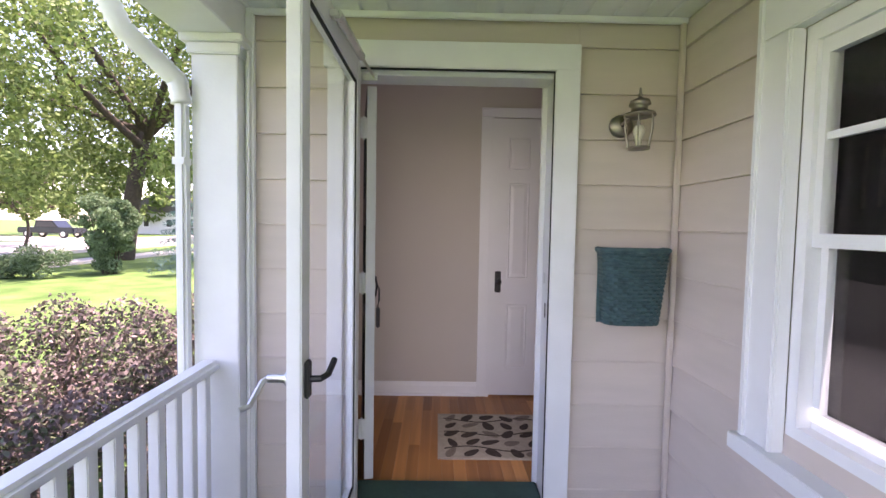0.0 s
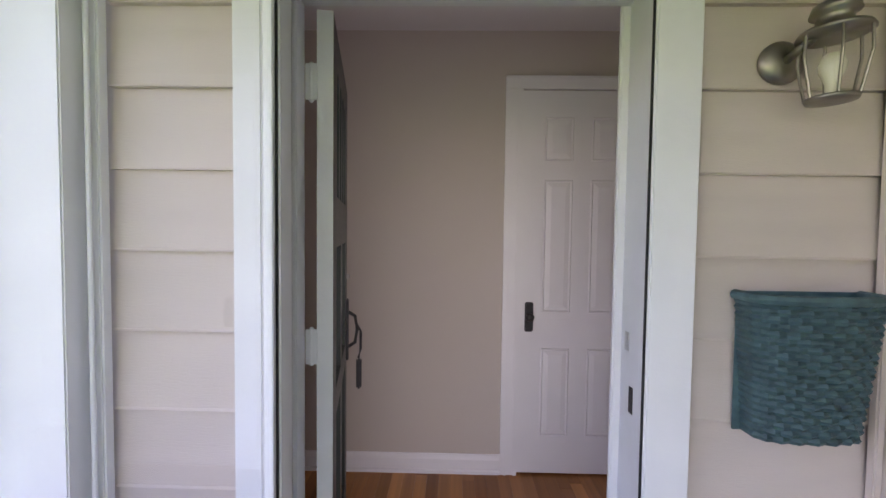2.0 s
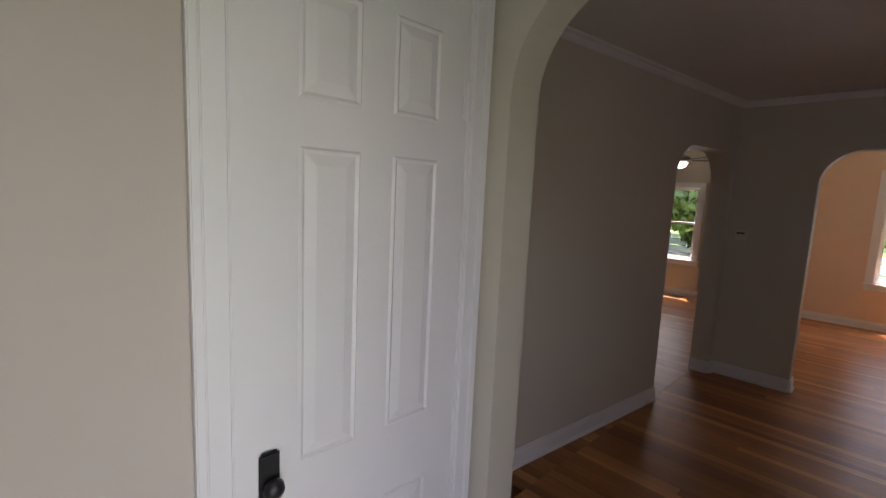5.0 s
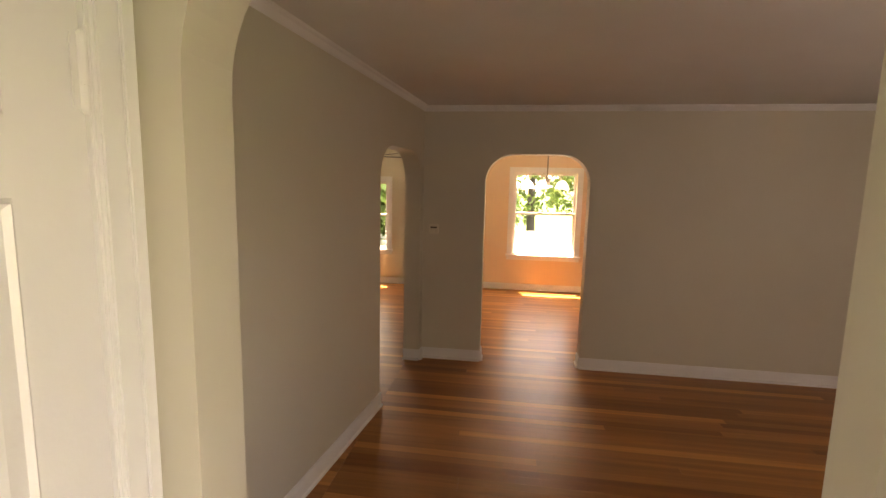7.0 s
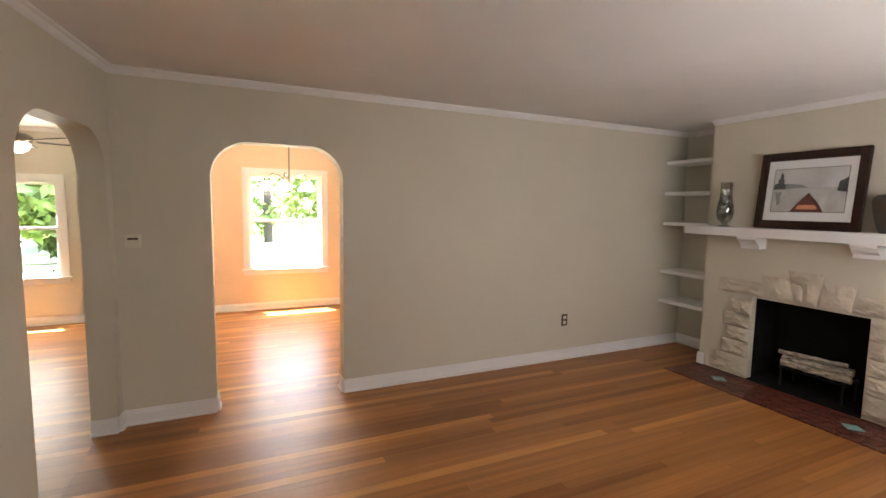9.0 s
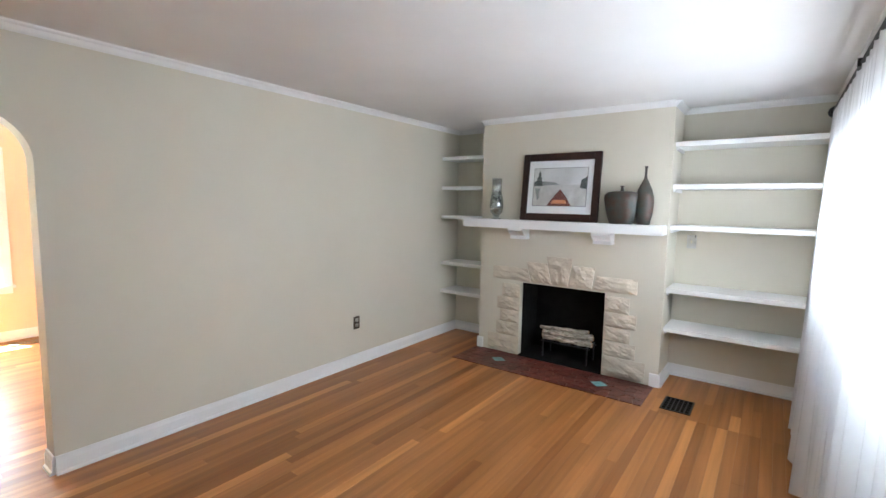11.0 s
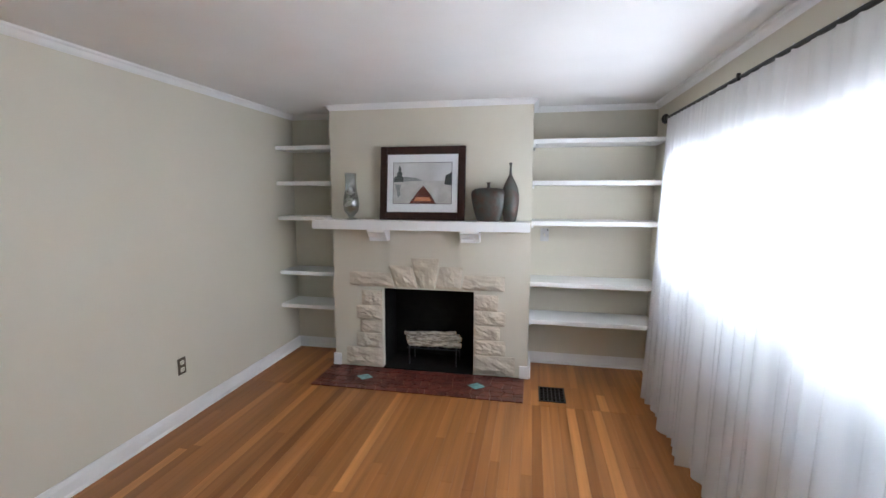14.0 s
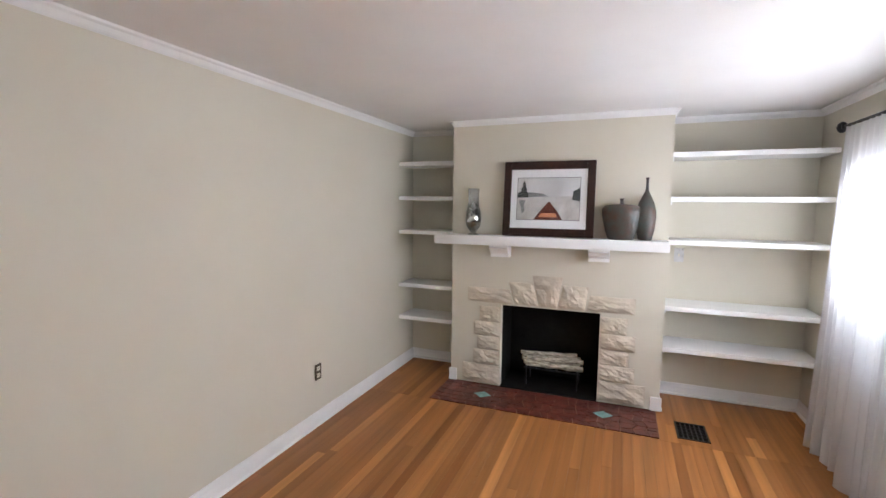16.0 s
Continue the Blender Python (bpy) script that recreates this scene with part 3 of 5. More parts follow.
bm.transform(FD @ Matrix.Translation((0.76, -0.046, 1.12)) @ pose(0, 0, 0, 90, 0, 0))
part("lock", bm, SILVER, fd, "bright metal lock cylinder")
bm = tube([(0.79, -0.09, 0.90), (0.80, -0.11, 0.86), (0.795, -0.11, 0.78), (0.78, -0.10, 0.74)], 0.006)
merge(bm, box(0.755, 0.80, -0.115, -0.09, 0.60, 0.74, 0.008))
bm.transform(FD)
solo("key_lockbox", bm, IRON, "small black lockbox hanging on the front door handle", "lockbox")

# storm door, open outwards
st = thing("storm_door", (0.59, 0.765, 0), "white aluminium storm door with a full glass pane, open", "door")
SX0, SX1, SY0, SY1 = 0.562, 0.602, -0.085, 0.762
part("stile", box(SX0, SX1, SY0, SY0 + 0.075, 0.01, 1.985, 0.004), WHITE_EXT, st)
part("stile", box(SX0, SX1, SY1 - 0.075, SY1, 0.01, 1.985, 0.004), WHITE_EXT, st)
part("rail", box(SX0 + 0.001, SX1 - 0.001, SY0 + 0.075, SY1 - 0.075, 1.885, 1.984, 0.004), WHITE_EXT, st)
part("rail", box(SX0 + 0.001, SX1 - 0.001, SY0 + 0.075, SY1 - 0.075, 0.011, 0.14, 0.004), WHITE_EXT, st)
gasket = boxes((SX1 - 0.012, SX1 - 0.004, SY0 + 0.0752, SY0 + 0.083, 0.14, 1.885), (SX1 - 0.012, SX1 - 0.004, SY1 - 0.083, SY1 - 0.0752, 0.14, 1.885), (SX1 - 0.012, SX1 - 0.004, SY0 + 0.083, SY1 - 0.083, 1.875, 1.885), (SX1 - 0.012, SX1 - 0.004, SY0 + 0.083, SY1 - 0.083, 0.14, 0.148))
part("gasket", gasket, RUBBER, st, "dark rubber glazing gasket")
pn = part("pane", box(SX0 + 0.017, SX0 + 0.021, SY0 + 0.0755, SY1 - 0.0755, 0.141, 1.884), GLASS, st, "clear glass pane")
pn.visible_shadow = False
part("retainer", boxes((SX0 + 0.022, SX0 + 0.032, SY0 + 0.077, SY0 + 0.095, 0.142, 1.88), (SX0 + 0.022, SX0 + 0.032, SY1 - 0.095, SY1 - 0.077, 0.142, 1.88), bev=0.002), WHITE_EXT, st)
hz = 0.875
lat = part("latch", box(SX1 + 0.0005, SX1 + 0.014, SY0 + 0.018, SY0 + 0.048, hz - 0.05, hz + 0.05, 0.004), IRON, st, "black inside latch")
part("lever", tube([(SX1 + 0.012, SY0 + 0.033, hz), (SX1 + 0.04, SY0 + 0.035, hz), (SX1 + 0.055, SY0 + 0.06, hz + 0.005), (SX1 + 0.06, SY0 + 0.11, hz + 0.03)], 0.009, 10), IRON, lat)
out = part("outside_handle", lathe([(0.02, 0), (0.02, 0.01), (0.012, 0.015), (0.012, 0.06)], 0, 0, 0, 14), SILVER, st, "metal outside lever", smooth=True)
out.matrix_local = Matrix.Translation(Vector((SX0, SY0 + 0.033, hz)) - ORIGIN[st.name]) @ pose(0, 0, 0, 0, -90, 0) @ Matrix.Translation(ORIGIN[st.name])
part("outside_lever", tube([(SX0 - 0.058, SY0 + 0.03, hz), (SX0 - 0.068, SY0 + 0.02, hz - 0.005), (SX0 - 0.082, SY0 - 0.03, hz - 0.05), (SX0 - 0.10, SY0 - 0.045, hz - 0.055)], 0.008, 10), SILVER, st, "metal outside lever")
cl = part("closer", tube([(0.625, 0.20, 1.935), (0.640, 0.55, 1.935)], 0.016, 14), SILVER, st, "metal door closer tube")
part("rod", tube([(0.640, 0.55, 1.935), (0.655, 0.80, 1.935)], 0.006, 8), SILVER, cl)
part("bracket", boxes((0.6025, 0.632, 0.19, 0.23, 1.925, 1.945), (0.60, 0.67, 0.79, 0.80, 1.92, 1.95), bev=0.002), SILVER, cl)
struct("trim", box(0.548, 0.600, 0.7635, 0.7695, -0.02, 1.985, 0.001), SILVER, "aluminium storm door hinge strip")

# ---- front windows ----
for k, (a, b) in enumerate(WIN_Y):
    wd = tagged(thing("window_%d" % (k + 1), (2.04, (a + b) / 2, 0.7), "white double-hung window with a dark screen", "window"), kind="structure")
    z0, zm, z1 = WIN_Z[0], 1.262, WIN_Z[1]
    part("window_frame", boxes((2.03, 2.148, a - 0.039, a, z0 - 0.049, z1 + 0.049), (2.03, 2.148, b, b + 0.039, z0 - 0.049, z1 + 0.049), (2.03, 2.148, a, b, z0 - 0.049, z0), (2.03, 2.148, a, b, z1, z1 + 0.049)), WHITE_EXT, wd)
    lo = part("lower_sash", boxes((2.075, 2.10, a + 0.001, a + 0.04, z0, zm + 0.02), (2.075, 2.10, b - 0.026, b - 0.001, z0, zm + 0.02), (2.075, 2.10, a + 0.04, b - 0.026, z0, z0 + 0.05), (2.075, 2.10, a + 0.04, b - 0.026, zm - 0.015, zm + 0.02)), WHITE_EXT, wd)
    up = part("upper_sash", boxes((2.045, 2.07, a + 0.001, a + 0.04, zm - 0.02, z1), (2.045, 2.07, b - 0.026, b - 0.001, zm - 0.02, z1), (2.045, 2.07, a + 0.04, b - 0.026, z1 - 0.045, z1), (2.045, 2.07, a + 0.04, b - 0.026, zm - 0.02, zm + 0.02), (2.05, 2.066, a + 0.04, b - 0.026, 1.55, 1.572)), WHITE_EXT, wd)
    for par, x, p0, p1 in ((lo, 2.088, z0 + 0.05, zm - 0.015), (up, 2.056, zm + 0.02, 1.55), (up, 2.056, 1.572, z1 - 0.045)):
        gp = part("pane", box(x, x + 0.004, a + 0.0405, b - 0.0265, p0, p1), GLASS, par, "dark reflective window pane")
        gp.visible_shadow = False
    # real mesh on the lower sash; the upper half is added to darken the panes
    part("screen", box(2.106, 2.108, a + 0.002, b - 0.002, z0 + 0.001, z1 - 0.001), SCREEN_SHADE, wd, "dark insect screen, carried up over both sashes to darken the panes")
a0, b0 = WIN_Y[2][0], WIN_Y[0][1]
rows = [(1.985, 2.03, b0 + 0.04, b0 + 0.175, 0.6005, 1.89), (1.985, 2.03, a0 - 0.21, a0 - 0.04, 0.6005, 1.89), (1.983, 2.03, a0 - 0.21, b0 + 0.175, 1.89, 2.06), (1.975, 2.029, b0 + 0.155, b0 + 0.178, 0.601, 2.057), (1.978, 2.03, b0 + 0.042, b0 + 0.06, 0.6015, 1.888)]
for (a, b), (c, d) in zip(WIN_Y, WIN_Y[1:]):
    rows.append((1.985, 2.03, d + 0.04, a - 0.04, 0.60, 1.89))
rows.append((1.955, 2.03, a0 - 0.24, b0 + 0.20, 0.545, 0.60))
struct("window_trim", boxes(*rows, bev=0.004), WHITE_EXT, "white outer window casing and sill")
rows = [(2.1505, 2.17, b0 + 0.04, b0 + 0.13, 0.62, 1.98), (2.1505, 2.17, a0 - 0.13, a0 - 0.04, 0.62, 1.98), (2.1505, 2.172, a0 - 0.13, b0 + 0.13, 1.88, 1.98), (2.1505, 2.19, a0 - 0.15, b0 + 0.15, 0.62, 0.65)]
for (a, b), (c, d) in zip(WIN_Y, WIN_Y[1:]):
    rows.append((2.1505, 2.17, d + 0.04, a - 0.04, 0.65, 1.88))
struct("window_trim", boxes(*rows, bev=0.003), WHITE, "white inner window casing")


def inner_window(k, x, y0, y1, z0, z1, label):
    wd = tagged(thing("window_%d" % k, (x, (y0 + y1) / 2, z0), label, "window"), kind="structure")
    part("window_frame", boxes((x - 0.02, x, y0 - 0.09, y0, z0 - 0.02, z1), (x - 0.02, x, y1, y1 + 0.09, z0 - 0.02, z1), (x - 0.022, x, y0 - 0.09, y1 + 0.09, z1, z1 + 0.09), bev=0.003), WHITE, wd)
    part("window_sill", boxes((x - 0.05, x + 0.05, y0 - 0.11, y1 + 0.11, z0 - 0.05, z0 - 0.022), (x - 0.018, x, y0 - 0.09, y1 + 0.09, z0 - 0.11, z0 - 0.05), bev=0.003), WHITE, wd)
    zm = (z0 + z1) / 2
    for nm, xx, a, b in (("lower_sash", x + 0.05, z0 - 0.02, zm + 0.018), ("upper_sash", x + 0.08, zm - 0.018, z1)):
        s = part(nm, boxes((xx, xx + 0.028, y0, y0 + 0.04, a, b), (xx, xx + 0.028, y1 - 0.04, y1, a, b), (xx, xx + 0.028, y0 + 0.04, y1 - 0.04, a, a + 0.04), (xx, xx + 0.028, y0 + 0.04, y1 - 0.04, b - 0.036, b), bev=0.002), WHITE, wd)
        g = part("pane", box(xx + 0.012, xx + 0.016, y0 + 0.0405, y1 - 0.0405, a + 0.0405, b - 0.0365), GLASS, s)
        g.visible_shadow = False


inner_window(4, 9.0, 0.44, 1.44, 0.62, 1.95, "white double-hung dining room window, bright with daylight")
inner_window(5, 9.0, 3.60, 4.50, 0.62, 1.76, "white double-hung back room window over greenery")

# ---- curtains ----
rod = thing("curtain_rod", (2.243, -1.2, 2.2), "dark metal curtain rod with ball finials on brackets", "curtain rod")
part("pole", tube([(2.243, -2.46, 2.180), (2.243, 0.45, 2.180)], 0.010, 12), IRON, rod)
for y in (-2.485, 0.47):
    part("finial", lathe([(0.008, -0.036), (0.024, -0.022), (0.031, 0), (0.024, 0.022), (0.008, 0.036)], 2.243, y, 2.180, 14), IRON, rod, smooth=True)
for y in (-2.44, -1.23, 0.40):
    part("bracket", boxes((2.1505, 2.157, y - 0.012, y + 0.012, 2.135, 2.215), (2.157, 2.262, y - 0.005, y + 0.005, 2.163, 2.17), (2.247, 2.262, y - 0.006, y + 0.006, 2.163, 2.197)), IRON, rod)


def curtain(y0, y1, seed, folds):
    """A gathered sheer on the rod, with folds that open out towards the hem."""
    rnd = random.Random(seed)
    bm = bmesh.new()
    nu, nv = folds * 10, 22
    ph = [rnd.uniform(0, 6.28) for _ in range(6)]
    grid = []
    for j in range(nv + 1):
        v = j / nv
        z = 2.184 - v * 2.164
        row = []
        for i in range(nu + 1):
            u = i / nu
            w = folds * 2 * math.pi * u
            big = math.sin(w * 0.31 + ph[0]) * 0.022 * v + math.sin(w * 0.17 + ph[1] + v) * 0.018 * v
            fine = math.sin(w + 0.9 * math.sin(w * 0.23 + ph[2]) + 0.5 * v) * (0.010 + 0.016 * v) + math.sin(2.3 * w + ph[3]) * 0.004
            y = y0 + (y1 - y0) * u + 0.02 * v * math.sin(w * 0.5 + ph[4])
            x = 2.238 + 0.03 * v + big + fine
            row.append(bm.verts.new((x, y, z + (0.012 * math.sin(w * 0.29 + ph[5]) if j == nv else 0) + (0.012 if j == 0 and i % 3 == 0 else 0))))
        grid.append(row)
    for r0, r1 in zip(grid, grid[1:]):
        for i in range(nu):
            bm.faces.new((r0[i], r0[i + 1], r1[i + 1], r1[i]))
    return solo("sheer_curtain", bm, SHEER, "gathered white sheer curtain hanging from a dark rod", "curtain", "curtains on the front windows", smooth=True)


curtain(-2.43, -1.62, 1, 11)
curtain(-1.63, -0.80, 2, 7)
curtain(-0.81, 0.40, 3, 10)

# ---- fireplace ----
CX0, CX1, CY = 3.21, 5.01, -2.65
FX0, FX1, FZ = 3.69, 4.535, 0.76
fp = thing("fireplace", (4.11, CY, 0), "plastered chimney breast with a rough limestone fireplace surround", "fireplace")
part("chimney_breast", prism([(CX0, 0), (FX0, 0), (FX0, FZ), (FX1, FZ), (FX1, 0), (CX1, 0), (CX1, HC), (CX0, HC)], "y", LY0, CY), WALL, fp)
for row in ((FX0, FX0 + 0.004, LY0 + 0.02, CY - 0.06, 0.012, FZ - 0.004), (FX1 - 0.004, FX1, LY0 + 0.02, CY - 0.06, 0.012, FZ - 0.004), (FX0, FX1, LY0, LY0 + 0.02, 0, FZ), (FX0, FX1, LY0 + 0.02, CY - 0.06, FZ - 0.004, FZ), (FX0 + 0.004, FX1 - 0.004, LY0 + 0.02, CY + 0.02, 0, 0.012)):
    part("firebox_panel", box(*row), BLACK, fp, "soot black firebox lining")


def rough_stone(outline, seed, depth=0.05):
    """A rock-faced block: straight margins, broken face in front."""
    rnd = random.Random(seed)
    us = [p[0] for p in outline]
    zs = [p[1] for p in outline]
    (a0, z0), (a1, _), (b1, z1), (b0, _) = outline
    bm = bmesh.new()
    n, m = 9, 7
    grid = []
    for j in range(m + 1):
        t = j / m
        row = []
        for i in range(n + 1):
            s = i / n
            x = (a0 + (a1 - a0) * s) * (1 - t) + (b0 + (b1 - b0) * s) * t
            z = z0 + (z1 - z0) * t
            e = min(s, 1 - s, t, 1 - t)
            d = 0.006 if e == 0 else depth * (0.35 + 0.65 * min(1, e * 3.5)) * (0.5 + 1.0 * abs(noise.noise(Vector((x * 9 + seed, z * 13, seed * 1.7)))) + 0.5 * rnd.random())
            d *= 1.15 - 0.45 * t
            row.append(bm.verts.new((x + (rnd.uniform(-0.006, 0.006) if 0 < i < n else 0), CY + 0.002 + d, z + (rnd.uniform(-0.005, 0.005) if 0 < j < m else 0))))
        grid.append(row)
    for r0, r1 in zip(grid, grid[1:]):
        for i in range(n):
            bm.faces.new((r0[i], r0[i + 1], r1[i + 1], r1[i]))
    ring = grid[0] + [r[-1] for r in grid[1:]] + grid[-1][-2::-1] + [r[0] for r in grid[-2:0:-1]]
    back = [bm.verts.new((v.co.x, CY + 0.0005, v.co.z)) for v in ring]
    for i in range(len(ring)):
        bm.faces.new((ring[i], ring[(i + 1) % len(ring)], back[(i + 1) % len(ring)], back[i]))
    bmesh.ops.recalc_face_normals(bm, faces=bm.faces[:])
    return bm


G = 0.006
stones = []
for side in (0, 1):
    zs = [0.012, 0.185, 0.325, 0.455, 0.590, 0.735]
    ws = [0.36, 0.26, 0.22, 0.255, 0.20] if side else [0.37, 0.285, 0.235, 0.28, 0.215]
    for i in range(5):
        a, b = (FX1 + 0.004, FX1 + ws[i]) if side else (FX0 - ws[i], FX0 - 0.004)
        stones.append([(a, zs[i] + G), (b, zs[i] + G), (b, zs[i + 1]), (a, zs[i + 1])])
stones.append([(4.42, 0.775), (4.85, 0.775), (4.85, 0.905), (4.46, 0.905)])
stones.append([(3.42, 0.775), (3.80, 0.775), (3.77, 0.905), (3.42, 0.905)])
stones.append([(4.205, 0.775), (4.41, 0.775), (4.47, 0.975), (4.255, 0.975)])
stones.append([(3.815, 0.775), (4.035, 0.775), (3.995, 0.975), (3.79, 0.975)])
stones.append([(4.045, 0.775), (4.195, 0.775), (4.262, 1.045), (4.002, 1.045)])
for i, o in enumerate(stones):
    part("stone", rough_stone(o, i + 3, 0.03), STONE, fp, "rock-faced limestone block")
for x0, x1 in ((CX0 - 0.016, CX0 + 0.07), (CX1 - 0.06, CX1 + 0.016)):
    part("plinth", box(x0, x1, CY + 0.0005, CY + 0.018, 0, 0.115, 0.004), WHITE, fp, "white baseboard return")

mant = thing("mantel_shelf", (4.15, CY, 1.31), "thick white mantel shelf on two stepped brackets", "mantel")
part("shelf", box(3.215, 5.105, CY + 0.001, CY + 0.215, 1.312, 1.392, 0.004), WHITE, mant)
for x in (4.535, 3.715):
    prof = [(CY + 0.001, 1.311), (CY + 0.16, 1.311), (CY + 0.16, 1.285), (CY + 0.145, 1.275), (CY + 0.13, 1.255), (CY + 0.10, 1.235), (CY + 0.10, 1.205), (CY + 0.001, 1.205)]
    part("bracket", prism(prof, "x", x - 0.08, x + 0.08), WHITE, mant)

hearth = tagged(thing("hearth", (4.13, -2.4, 0), "dark oxblood tiled hearth with two turquoise diamond tiles", "hearth"), kind="structure")
part("bed", box(3.235, 5.03, CY + 0.02, -2.165, -0.02, -0.003), GROUT, hearth)

logs = thing("birch_logs", (4.08, -2.85, 0.012), "split birch logs stacked on a black grate", "firewood")
part("grate", boxes(*[(3.86 + 0.09 * i, 3.872 + 0.09 * i, -2.98, -2.74, 0.175, 0.189) for i in range(6)], (3.84, 4.34, -2.96, -2.948, 0.163, 0.175), (3.84, 4.34, -2.77, -2.758, 0.163, 0.175), (3.86, 3.872, -2.97, -2.95, 0.012, 0.175), (4.31, 4.322, -2.97, -2.95, 0.012, 0.175), (3.86, 3.872, -2.77, -2.75, 0.012, 0.175), (4.31, 4.322, -2.77, -2.75, 0.012, 0.175)), IRON, logs, "black iron grate")
for i, (y, z, r, tilt) in enumerate(((-2.765, 0.215, 0.024, -0.006), (-2.825, 0.217, 0.026, -0.012), (-2.90, 0.219, 0.028, 0.01), (-2.79, 0.260, 0.021, -0.022), (-2.86, 0.263, 0.023, -0.016), (-2.83, 0.301, 0.018, -0.03))):
    pts = [(3.82 + 0.03 * (i % 3) + 0.055 * k, y + 0.004 * math.sin(k * 1.3 + i), z + tilt * (k / 10 - 0.5) + 0.003 * math.sin(k * 2.1)) for k in range(10)]
    lg = part("log", tube(pts, r, 12), BIRCH, logs)
    for e in (0, -1):
        c = Vector(pts[e])
        s = 1 if e else -1
        part("cut_end", tube([c + Vector((s * 0.0005, 0, 0)), c + Vector((s * 0.003, 0, 0))], r * 0.96, 12), BIRCHCUT, lg)

# ---- shelves in the alcoves ----
for z in (2.05, 1.718, 1.385, 0.852, 0.522):
    bm = boxes((5.0125, 5.6175, LY0 + 0.001, -2.745, z - 0.02, z + 0.016), (5.0125, 5.03, LY0 + 0.001, -2.78, z - 0.045, z - 0.0205), bev=0.002)
    solo("alcove_shelf", bm, SHELF, "white painted board shelf in the narrow alcove", "shelf", "shelves in the narrow alcove")
for z in (2.06, 1.714, 1.372, 0.838, 0.500):
    bm = boxes((2.1525, 3.2075, LY0 + 0.001, -2.715, z - 0.02, z + 0.018), (3.19, 3.2075, LY0 + 0.001, -2.75, z - 0.045, z - 0.0205), bev=0.002)
    solo("alcove_shelf", bm, SHELF, "white painted board shelf in the wide alcove", "shelf", "shelves in the wide alcove")

# ---- things on the mantel ----
MZ = 1.393
pic = thing("framed_picture", (4.135, -2.56, MZ), "mahogany framed misty lake print leaning on the chimney breast", "picture")
PM = Matrix.Translation((0, -2.548, MZ)) @ pose(0, 0, 0, 6.0, 0, 0)


def pbox(x0, x1, z0, z1, y0, y1, bev=0.0):
    bm = box(x0, x1, y0, y1, z0, z1, bev)
    bm.transform(PM)
    return bm


def pflat(pts, y):
    bm = prism(pts, "y", y, y + 0.0006)
    bm.transform(PM)
    return bm


PX0, PX1, PH = 3.765, 4.515, 0.635
part("frame_side", pbox(PX0, PX0 + 0.062, 0.002, PH, -0.02, 0.012, 0.004), FRAME, pic)
part("frame_side", pbox(PX1 - 0.062, PX1, 0.002, PH, -0.02, 0.012, 0.004), FRAME, pic)
part("frame_side", pbox(PX0 + 0.062, PX1 - 0.062, 0.002, 0.07, -0.02, 0.011, 0.004), FRAME, pic)
part("frame_side", pbox(PX0 + 0.062, PX1 - 0.062, PH - 0.068, PH, -0.02, 0.011, 0.004), FRAME, pic)
part("mat_board", pbox(PX0 + 0.062, PX1 - 0.062, 0.07, PH - 0.068, -0.015, -0.004), MATBOARD, pic, "pale mat board")
ix0, ix1, iz0, iz1 = PX0 + 0.118, PX1 - 0.118, 0.145, PH - 0.14
MIST = mat("misty_sky_print", (0.52, 0.53, 0.53), 0.7, 0.05, 5, second=(0.66, 0.67, 0.68))
WATER = mat("misty_water_print", (0.44, 0.44, 0.43), 0.7, 0.06, 12, second=(0.58, 0.58, 0.57))
FIR = mat("dark_fir_print", (0.06, 0.075, 0.075), 0.7, 0.4, 60)
SHORE = mat("grey_shore_print", (0.26, 0.28, 0.29), 0.7, 0.2, 40)
CANOE = mat("red_canoe_print", (0.15, 0.042, 0.03), 0.7, 0.2, 40)
SEAT = mat("orange_seat_print", (0.62, 0.24, 0.12), 0.7, 0.1, 40)
LINE = mat("print_border", (0.10, 0.10, 0.11), 0.7)
zh = iz0 + 0.56 * (iz1 - iz0)
pr = part("print", pbox(ix0, ix1, zh, iz1, -0.004, -0.0028), MIST, pic, "misty lake print with a red canoe bow")
part("water", pbox(ix0, ix1, iz0, zh, -0.004, -0.0028), WATER, pr)
bm = boxes((ix0 - 0.004, ix1 + 0.004, -0.004, -0.002, iz1, iz1 + 0.004), (ix0 - 0.004, ix0, -0.004, -0.002, iz0, iz1), (ix1, ix1 + 0.004, -0.004, -0.002, iz0, iz1), (ix0 - 0.004, ix1 + 0.004, -0.004, -0.002, iz0 - 0.004, iz0))
bm.transform(PM)
part("border", bm, LINE, pr)
# seen from the room the picture's left lies towards +x
Wd = ix1 - ix0
X = lambda u: ix1 - u * Wd
part("shore", pflat([(X(0.0), zh - 0.012), (X(0.5), zh), (X(0.42), zh + 0.022), (X(0.22), zh + 0.034), (X(0.1), zh + 0.03), (X(0.0), zh + 0.02)], -0.0026), SHORE, pr)
fir = [(X(0.01), zh - 0.01), (X(0.18), zh - 0.01), (X(0.17), zh + 0.03), (X(0.14), zh + 0.045), (X(0.16), zh + 0.06), (X(0.125), zh + 0.085), (X(0.14), zh + 0.095), (X(0.105), zh + 0.135), (X(0.08), zh + 0.10), (X(0.09), zh + 0.085), (X(0.05), zh + 0.06), (X(0.07), zh + 0.045), (X(0.01), zh + 0.03)]
part("fir_tree", pflat(fir, -0.0018), FIR, pr)
part("reflection", pflat([(X(0.02), zh - 0.03), (X(0.14), zh - 0.035), (X(0.11), zh - 0.08), (X(0.13), zh - 0.12), (X(0.08), zh - 0.15), (X(0.06), zh - 0.09)], -0.0022), SHORE, pr)
